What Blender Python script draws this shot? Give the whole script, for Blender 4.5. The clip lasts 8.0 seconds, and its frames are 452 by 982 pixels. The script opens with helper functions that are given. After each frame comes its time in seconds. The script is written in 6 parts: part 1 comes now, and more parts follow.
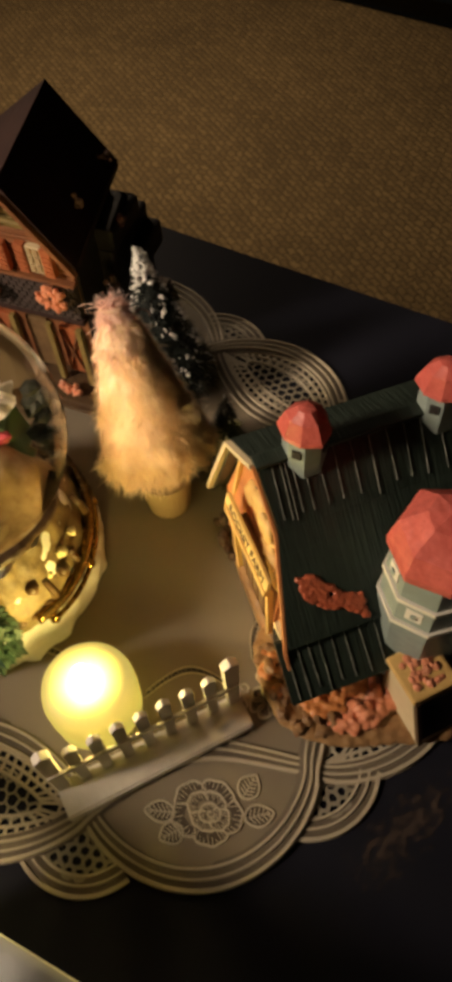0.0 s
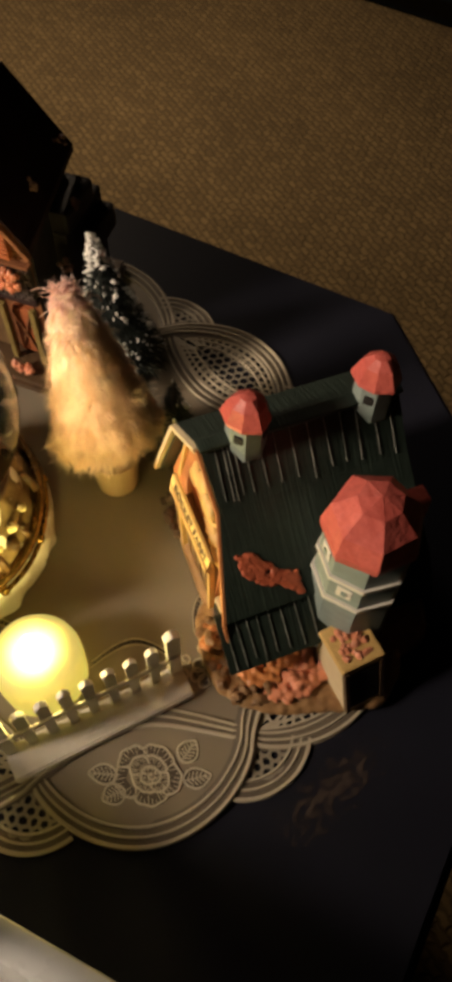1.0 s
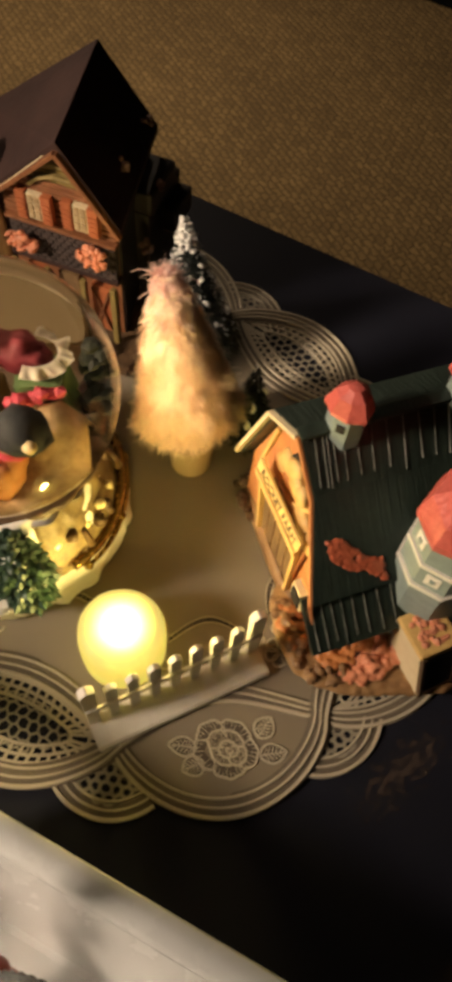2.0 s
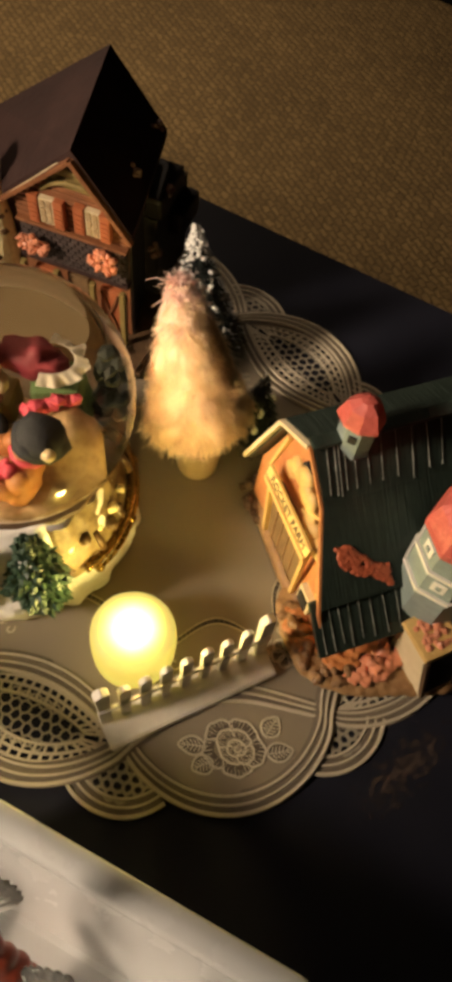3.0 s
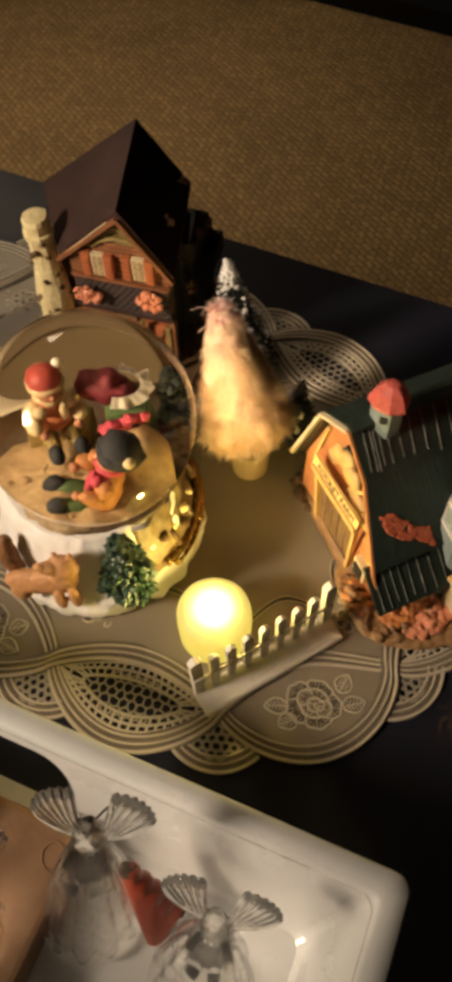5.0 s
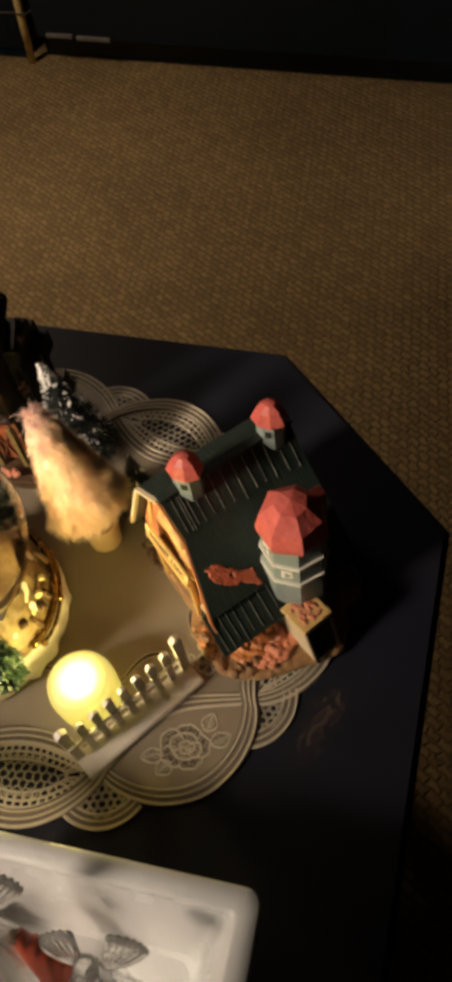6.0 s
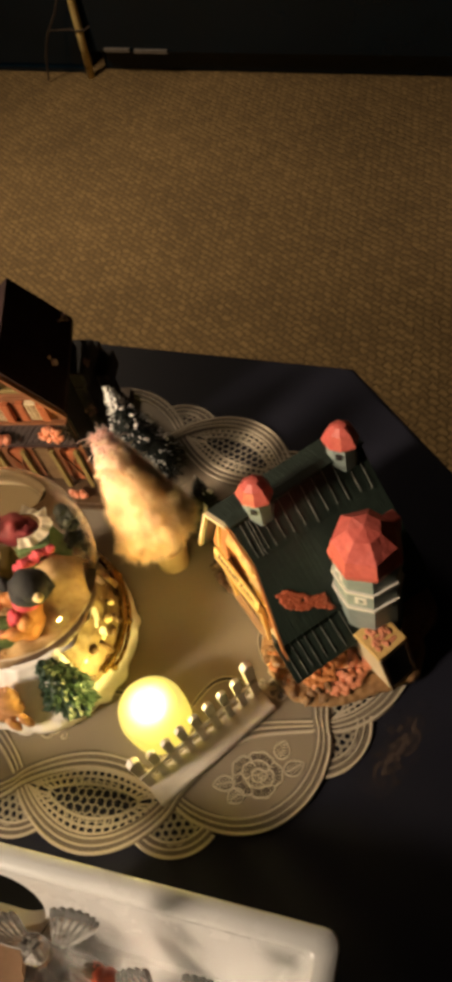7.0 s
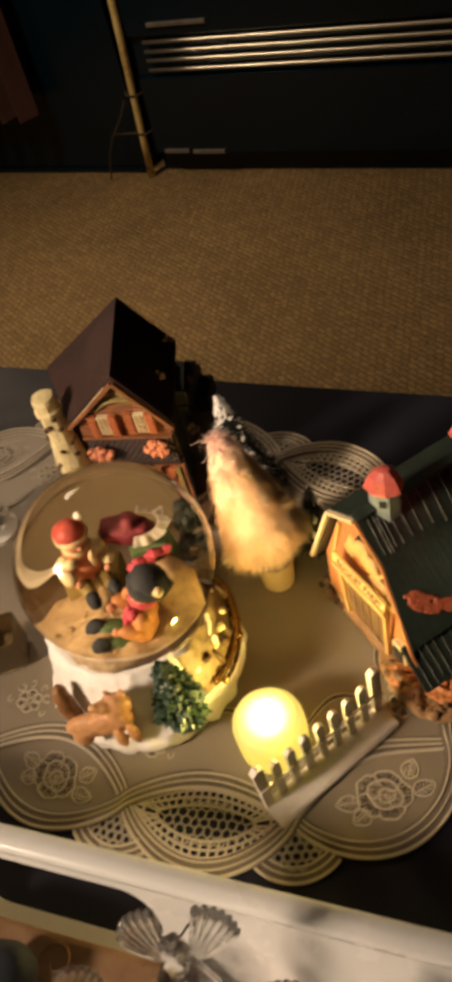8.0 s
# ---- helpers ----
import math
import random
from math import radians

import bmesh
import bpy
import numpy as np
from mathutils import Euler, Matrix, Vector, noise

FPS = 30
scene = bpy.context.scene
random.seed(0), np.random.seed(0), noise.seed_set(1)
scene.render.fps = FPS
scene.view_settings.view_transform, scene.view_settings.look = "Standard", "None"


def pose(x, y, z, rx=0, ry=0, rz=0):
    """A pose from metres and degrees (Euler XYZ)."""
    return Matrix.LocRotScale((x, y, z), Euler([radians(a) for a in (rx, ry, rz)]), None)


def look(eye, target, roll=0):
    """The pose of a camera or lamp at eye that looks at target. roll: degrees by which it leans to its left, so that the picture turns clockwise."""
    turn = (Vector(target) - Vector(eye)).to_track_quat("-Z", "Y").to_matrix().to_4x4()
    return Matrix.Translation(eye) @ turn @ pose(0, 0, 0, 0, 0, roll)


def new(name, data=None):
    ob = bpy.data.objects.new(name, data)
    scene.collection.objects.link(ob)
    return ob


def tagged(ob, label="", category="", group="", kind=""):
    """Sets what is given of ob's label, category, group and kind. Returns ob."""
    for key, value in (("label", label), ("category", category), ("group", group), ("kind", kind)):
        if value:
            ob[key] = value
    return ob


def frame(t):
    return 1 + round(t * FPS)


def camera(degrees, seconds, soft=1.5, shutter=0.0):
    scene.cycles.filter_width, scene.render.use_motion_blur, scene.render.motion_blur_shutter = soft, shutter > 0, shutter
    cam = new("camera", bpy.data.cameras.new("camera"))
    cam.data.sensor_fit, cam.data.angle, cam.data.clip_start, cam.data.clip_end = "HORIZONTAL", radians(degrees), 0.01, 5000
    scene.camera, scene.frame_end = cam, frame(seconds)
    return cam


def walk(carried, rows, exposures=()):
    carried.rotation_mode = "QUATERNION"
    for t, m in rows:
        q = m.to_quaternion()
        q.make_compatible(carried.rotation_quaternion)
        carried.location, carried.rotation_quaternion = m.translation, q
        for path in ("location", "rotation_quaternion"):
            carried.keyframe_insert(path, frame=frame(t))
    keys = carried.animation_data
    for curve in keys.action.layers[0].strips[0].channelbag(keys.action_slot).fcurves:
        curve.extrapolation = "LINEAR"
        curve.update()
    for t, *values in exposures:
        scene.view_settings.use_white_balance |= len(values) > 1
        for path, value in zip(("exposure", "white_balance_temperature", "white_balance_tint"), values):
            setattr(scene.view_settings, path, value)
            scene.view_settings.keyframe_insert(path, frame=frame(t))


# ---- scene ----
cam = camera(31.4, 8.0, soft=5.6, shutter=0.4)
PATH = [
    (0, (0.065, -0.105, 0.803), (-0.166, 0.974, -0.865), -5.2),
    (0.5, (0.061, -0.111, 0.806), (-0.084, 0.942, -0.889), -1.2),
    (1, (0.07, -0.112, 0.819), (-0.039, 0.932, -0.883), 1.1),
    (1.5, (0.049, -0.119, 0.831), (-0.026, 0.909, -0.883), 4.1),
    (2, (0.023, -0.122, 0.826), (-0.037, 0.889, -0.899), 5.9),
    (2.2, (0.013, -0.119, 0.825), (-0.034, 0.88, -0.907), 6.6),
    (3.3, (0.007, -0.122, 0.839), (-0.002, 0.866, -0.9), 9.2),
    (3.5, (0.004, -0.129, 0.832), (-0.025, 0.875, -0.897), 8.3),
    (4, (-0.012, -0.134, 0.85), (-0.025, 0.849, -0.891), 9.4),
    (4.2, (-0.015, -0.142, 0.851), (-0.041, 0.867, -0.876), 8.9),
    (5.3, (0.023, -0.184, 0.895), (-0.084, 0.889, -0.79), -6.0),
    (5.5, (0.042, -0.192, 0.91), (-0.031, 0.899, -0.765), -6.7),
    (6, (0.09, -0.179, 0.921), (0.034, 0.938, -0.737), -11.2),
    (6.5, (0.083, -0.163, 0.92), (-0.029, 0.964, -0.728), -13.9),
    (7, (0.086, -0.164, 0.922), (-0.115, 0.972, -0.712), -17.8),
    (7.5, (0.06, -0.181, 0.903), (-0.182, 1.148, -0.572), -17.5),
    (8, (0.025, -0.2, 0.886), (-0.206, 1.144, -0.577), -17.2),
]
LIGHT = [(t, stops, 6500 + 350 * warm, 10 + 5 * max(warm, 0)) for t, stops, warm in (
    (0, -0.52, 0.0), (0.5, -0.30, 0), (1, -0.41, -0.7), (1.5, -0.36, -0.4), (2, -0.18, -0.4), (4, -0.22, 0), (5.3, -0.22, -0.4), (5.5, -0.35, -0.7), (6, -0.18, -1.3), (6.5, 0.08, -0.6), (7, 0.12, 0.0), (7.5, 0.0, 1), (8, -0.03, 0.8))]
walk(cam, [(t, look(eye, target, roll)) for t, eye, target, roll in PATH], LIGHT)

# ---------------------------------------------------------------- light
T = 0.45                      # height of the table top
AXIS = math.radians(-21.5)    # the way the table, the tray and the mat lie

world = bpy.data.worlds.new("night")
scene.world = world
world.use_nodes = True
world.node_tree.nodes["Background"].inputs[0].default_value = (0.72, 0.82, 1.0, 1)
world.node_tree.nodes["Background"].inputs[1].default_value = 0.100


def lamp(name, place, target, size, power, colour, spread=180):
    data = bpy.data.lights.new(name, "AREA")
    data.shape, data.size, data.energy, data.color = "DISK", size, power, colour
    data.spread = radians(spread)
    ob = new(name, data)
    ob.matrix_world = look(place, target)
    return ob


lamp("front_lamp_light", (-0.90, -0.39, 1.12), (0.20, 0.25, 0.47), 0.24, 1.27, (1.0, 0.79, 0.57), 40)
# fill added to brighten the carpet; its source is never in view
lamp("carpet_fill_light", (-0.66, 1.12, 1.30), (-0.20, 1.00, 0.0), 0.36, 8.6, (1.0, 0.76, 0.52), 110)

# ---------------------------------------------------------------- materials


def material(name, colour, rough=0.6, metal=0.0, grain=0.0, scale=60.0, dark=None, amount=0.5, bump=0.0, bscale=None,
             emit=0.0, emit_colour=None, coat=0.0, sss=0.0, trans=0.0, ior=1.45, random_tint=0.0, alpha=1.0, stretch=None):
    m = bpy.data.materials.new(name)
    m.use_nodes = True
    nt = m.node_tree
    n, l = nt.nodes, nt.links
    b = n["Principled BSDF"]
    b.inputs["Roughness"].default_value = rough
    b.inputs["Metallic"].default_value = metal
    b.inputs["Coat Weight"].default_value = coat
    b.inputs["Coat Roughness"].default_value = 0.15
    b.inputs["IOR"].default_value = ior
    b.inputs["Transmission Weight"].default_value = trans
    b.inputs["Alpha"].default_value = alpha
    if sss:
        b.inputs["Subsurface Weight"].default_value = sss
        b.inputs["Subsurface Radius"].default_value = (0.01, 0.006, 0.003)
        b.inputs["Subsurface Scale"].default_value = 0.5
    co = n.new("ShaderNodeTexCoord")
    col = None
    if dark:
        big = n.new("ShaderNodeTexNoise")
        big.inputs["Scale"].default_value = scale * 0.22
        big.inputs["Detail"].default_value = 5
        small = n.new("ShaderNodeTexNoise")
        small.inputs["Scale"].default_value = scale
        small.inputs["Detail"].default_value = 6
        small.inputs["Roughness"].default_value = 0.65
        l.new(co.outputs["Object"], big.inputs["Vector"])
        l.new(co.outputs["Object"], small.inputs["Vector"])
        add = n.new("ShaderNodeMath")
        add.operation = "MULTIPLY"
        l.new(big.outputs["Fac"], add.inputs[0])
        l.new(small.outputs["Fac"], add.inputs[1])
        ramp = n.new("ShaderNodeMapRange")
        ramp.inputs["From Min"].default_value = 0.12
        ramp.inputs["From Max"].default_value = 0.40
        ramp.inputs["To Min"].default_value = amount
        ramp.inputs["To Max"].default_value = 0.0
        l.new(add.outputs[0], ramp.inputs["Value"])
        mix = n.new("ShaderNodeMix")
        mix.data_type = "RGBA"
        mix.inputs["A"].default_value = (*colour, 1)
        mix.inputs["B"].default_value = (*dark, 1)
        l.new(ramp.outputs[0], mix.inputs["Factor"])
        col = mix.outputs["Result"]
        rr = n.new("ShaderNodeMapRange")
        rr.inputs["To Min"].default_value = max(0.02, rough - 0.12)
        rr.inputs["To Max"].default_value = min(1, rough + 0.15)
        l.new(small.outputs["Fac"], rr.inputs["Value"])
        l.new(rr.outputs[0], b.inputs["Roughness"])
    else:
        b.inputs["Base Color"].default_value = (*colour, 1)
    if random_tint:
        info = n.new("ShaderNodeObjectInfo")
        geo = n.new("ShaderNodeNewGeometry")
        s = n.new("ShaderNodeMath")
        s.operation = "ADD"
        l.new(info.outputs["Random"], s.inputs[0])
        l.new(geo.outputs["Random Per Island"], s.inputs[1])
        mr = n.new("ShaderNodeMapRange")
        mr.inputs["From Max"].default_value = 2.0
        mr.inputs["To Min"].default_value = 1 - random_tint
        mr.inputs["To Max"].default_value = 1 + random_tint
        l.new(s.outputs[0], mr.inputs["Value"])
        hsv = n.new("ShaderNodeHueSaturation")
        l.new(mr.outputs[0], hsv.inputs["Value"])
        if col:
            l.new(col, hsv.inputs["Color"])
        else:
            hsv.inputs["Color"].default_value = (*colour, 1)
        col = hsv.outputs["Color"]
    if col:
        l.new(col, b.inputs["Base Color"])
    if bump:
        t = n.new("ShaderNodeTexNoise")
        t.inputs["Scale"].default_value = bscale or scale
        t.inputs["Detail"].default_value = 4
        if stretch:
            sm = n.new("ShaderNodeMapping")
            sm.inputs["Scale"].default_value = stretch
            l.new(co.outputs["Object"], sm.inputs["Vector"])
            l.new(sm.outputs[0], t.inputs["Vector"])
        else:
            l.new(co.outputs["Object"], t.inputs["Vector"])
        bp = n.new("ShaderNodeBump")
        bp.inputs["Strength"].default_value = bump
        bp.inputs["Distance"].default_value = 0.001
        l.new(t.outputs["Fac"], bp.inputs["Height"])
        l.new(bp.outputs["Normal"], b.inputs["Normal"])
    if emit:
        b.inputs["Emission Color"].default_value = (*(emit_colour or colour), 1)
        b.inputs["Emission Strength"].default_value = emit
    return m


def carpet_material():
    m = bpy.data.materials.new("berber_carpet")
    m.use_nodes = True
    n, l = m.node_tree.nodes, m.node_tree.links
    b = n["Principled BSDF"]
    b.inputs["Roughness"].default_value = 0.95
    co = n.new("ShaderNodeTexCoord")
    mp = n.new("ShaderNodeMapping")
    mp.inputs["Rotation"].default_value = (0, 0, radians(53))
    warp = n.new("ShaderNodeTexNoise")
    warp.inputs["Scale"].default_value = 90
    l.new(co.outputs["Object"], warp.inputs["Vector"])
    wv = n.new("ShaderNodeVectorMath")
    wv.operation = "MULTIPLY_ADD"
    wv.inputs[1].default_value = (0.0135, 0.0110, 0)
    l.new(warp.outputs["Color"], wv.inputs[0])
    l.new(co.outputs["Object"], wv.inputs[2])
    l.new(wv.outputs[0], mp.inputs["Vector"])
    brick = n.new("ShaderNodeTexBrick")
    brick.inputs["Scale"].default_value = 1.0
    brick.inputs["Brick Width"].default_value = 0.0172
    brick.inputs["Row Height"].default_value = 0.0108
    brick.inputs["Mortar Size"].default_value = 0.0030
    brick.inputs["Mortar Smooth"].default_value = 1.0
    brick.inputs["Color1"].default_value = (0.270, 0.178, 0.070, 1)
    brick.inputs["Color2"].default_value = (0.180, 0.117, 0.046, 1)
    brick.inputs["Mortar"].default_value = (0.135, 0.089, 0.034, 1)
    l.new(mp.outputs[0], brick.inputs["Vector"])
    big = n.new("ShaderNodeTexNoise")
    big.inputs["Scale"].default_value = 5
    big.inputs["Detail"].default_value = 6
    l.new(co.outputs["Object"], big.inputs["Vector"])
    mr = n.new("ShaderNodeMapRange")
    mr.inputs["To Min"].default_value = 0.66
    mr.inputs["To Max"].default_value = 1.32
    l.new(big.outputs["Fac"], mr.inputs["Value"])
    hsv = n.new("ShaderNodeHueSaturation")
    l.new(brick.outputs["Color"], hsv.inputs["Color"])
    l.new(mr.outputs[0], hsv.inputs["Value"])
    l.new(hsv.outputs[0], b.inputs["Base Color"])
    fine = n.new("ShaderNodeTexNoise")
    fine.inputs["Scale"].default_value = 420
    l.new(co.outputs["Object"], fine.inputs["Vector"])
    ht = n.new("ShaderNodeMath")
    ht.operation = "MULTIPLY_ADD"
    ht.inputs[1].default_value = 0.5
    inv = n.new("ShaderNodeMath")
    inv.operation = "SUBTRACT"
    inv.inputs[0].default_value = 1.0
    l.new(brick.outputs["Fac"], inv.inputs[1])
    l.new(fine.outputs["Fac"], ht.inputs[0])
    l.new(inv.outputs[0], ht.inputs[2])
    bp = n.new("ShaderNodeBump")
    bp.inputs["Strength"].default_value = 1.0
    bp.inputs["Distance"].default_value = 0.0017
    l.new(ht.outputs[0], bp.inputs["Height"])
    l.new(bp.outputs[0], b.inputs["Normal"])
    return m


def wax_material():
    m = material("glowing_wax", (0.30, 0.25, 0.08), 0.5, dark=(0.27, 0.21, 0.06), scale=50, amount=0.2)
    n, l = m.node_tree.nodes, m.node_tree.links
    b = n["Principled BSDF"]
    co = n.new("ShaderNodeTexCoord")
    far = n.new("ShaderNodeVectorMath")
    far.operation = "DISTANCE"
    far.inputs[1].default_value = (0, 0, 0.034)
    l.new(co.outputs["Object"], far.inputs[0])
    # bulb light scattered in the wax, put in as emission fading outward
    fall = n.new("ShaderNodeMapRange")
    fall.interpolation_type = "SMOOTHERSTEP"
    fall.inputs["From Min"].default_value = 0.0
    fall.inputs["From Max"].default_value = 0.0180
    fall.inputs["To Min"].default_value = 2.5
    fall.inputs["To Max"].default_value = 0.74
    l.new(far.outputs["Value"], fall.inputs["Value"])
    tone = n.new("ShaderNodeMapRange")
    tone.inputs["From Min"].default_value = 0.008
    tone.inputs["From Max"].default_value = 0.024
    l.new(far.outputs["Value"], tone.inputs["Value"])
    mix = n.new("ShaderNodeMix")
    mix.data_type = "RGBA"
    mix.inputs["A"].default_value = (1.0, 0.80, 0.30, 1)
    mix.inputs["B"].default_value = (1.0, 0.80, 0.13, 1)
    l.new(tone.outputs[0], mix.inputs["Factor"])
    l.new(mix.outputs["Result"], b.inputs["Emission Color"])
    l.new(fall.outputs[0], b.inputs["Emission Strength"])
    return m


def fluff(name, colour, tint, dark):
    m = material(name, colour, 0.85, random_tint=tint, dark=dark, scale=260, amount=0.9)
    n, l = m.node_tree.nodes, m.node_tree.links
    b = n["Principled BSDF"]
    b.inputs["Specular IOR Level"].default_value = 0.1
    t = n.new("ShaderNodeBsdfTranslucent")
    l.new(b.inputs["Base Color"].links[0].from_socket, t.inputs["Color"])
    mx = n.new("ShaderNodeMixShader")
    mx.inputs[0].default_value = 0.45
    l.new(b.outputs[0], mx.inputs[1])
    l.new(t.outputs[0], mx.inputs[2])
    l.new(mx.outputs[0], n["Material Output"].inputs["Surface"])
    return m


def scuff_material():
    """Worn varnish: patchy, fading out towards the rim of the patch."""
    m = material("scuffed_varnish", (0.075, 0.050, 0.040), 0.65, dark=(0.03, 0.02, 0.017), scale=400, amount=0.8)
    n, l = m.node_tree.nodes, m.node_tree.links
    co = n.new("ShaderNodeTexCoord")
    mp = n.new("ShaderNodeMapping")
    mp.inputs["Scale"].default_value = (170, 330, 100)
    l.new(co.outputs["Object"], mp.inputs["Vector"])
    t = n.new("ShaderNodeTexNoise")
    t.inputs["Scale"].default_value = 1.0
    t.inputs["Detail"].default_value = 5
    l.new(mp.outputs[0], t.inputs["Vector"])
    e = n.new("ShaderNodeMapping")
    e.inputs["Scale"].default_value = (1 / 0.052, 1 / 0.0185, 0)
    l.new(co.outputs["Object"], e.inputs["Vector"])
    ln = n.new("ShaderNodeVectorMath")
    ln.operation = "LENGTH"
    l.new(e.outputs[0], ln.inputs[0])
    f = n.new("ShaderNodeMapRange")
    f.inputs["From Min"].default_value = 0.1
    f.inputs["From Max"].default_value = 1.0
    f.inputs["To Min"].default_value = 0.16
    f.inputs["To Max"].default_value = -0.22
    l.new(ln.outputs["Value"], f.inputs["Value"])
    a = n.new("ShaderNodeMath")
    a.operation = "ADD"
    l.new(t.outputs["Fac"], a.inputs[0])
    l.new(f.outputs[0], a.inputs[1])
    r = n.new("ShaderNodeMapRange")
    r.inputs["From Min"].default_value = 0.50
    r.inputs["From Max"].default_value = 0.68
    r.inputs["To Max"].default_value = 0.8
    l.new(a.outputs[0], r.inputs["Value"])
    l.new(r.outputs[0], n["Principled BSDF"].inputs["Alpha"])
    return m


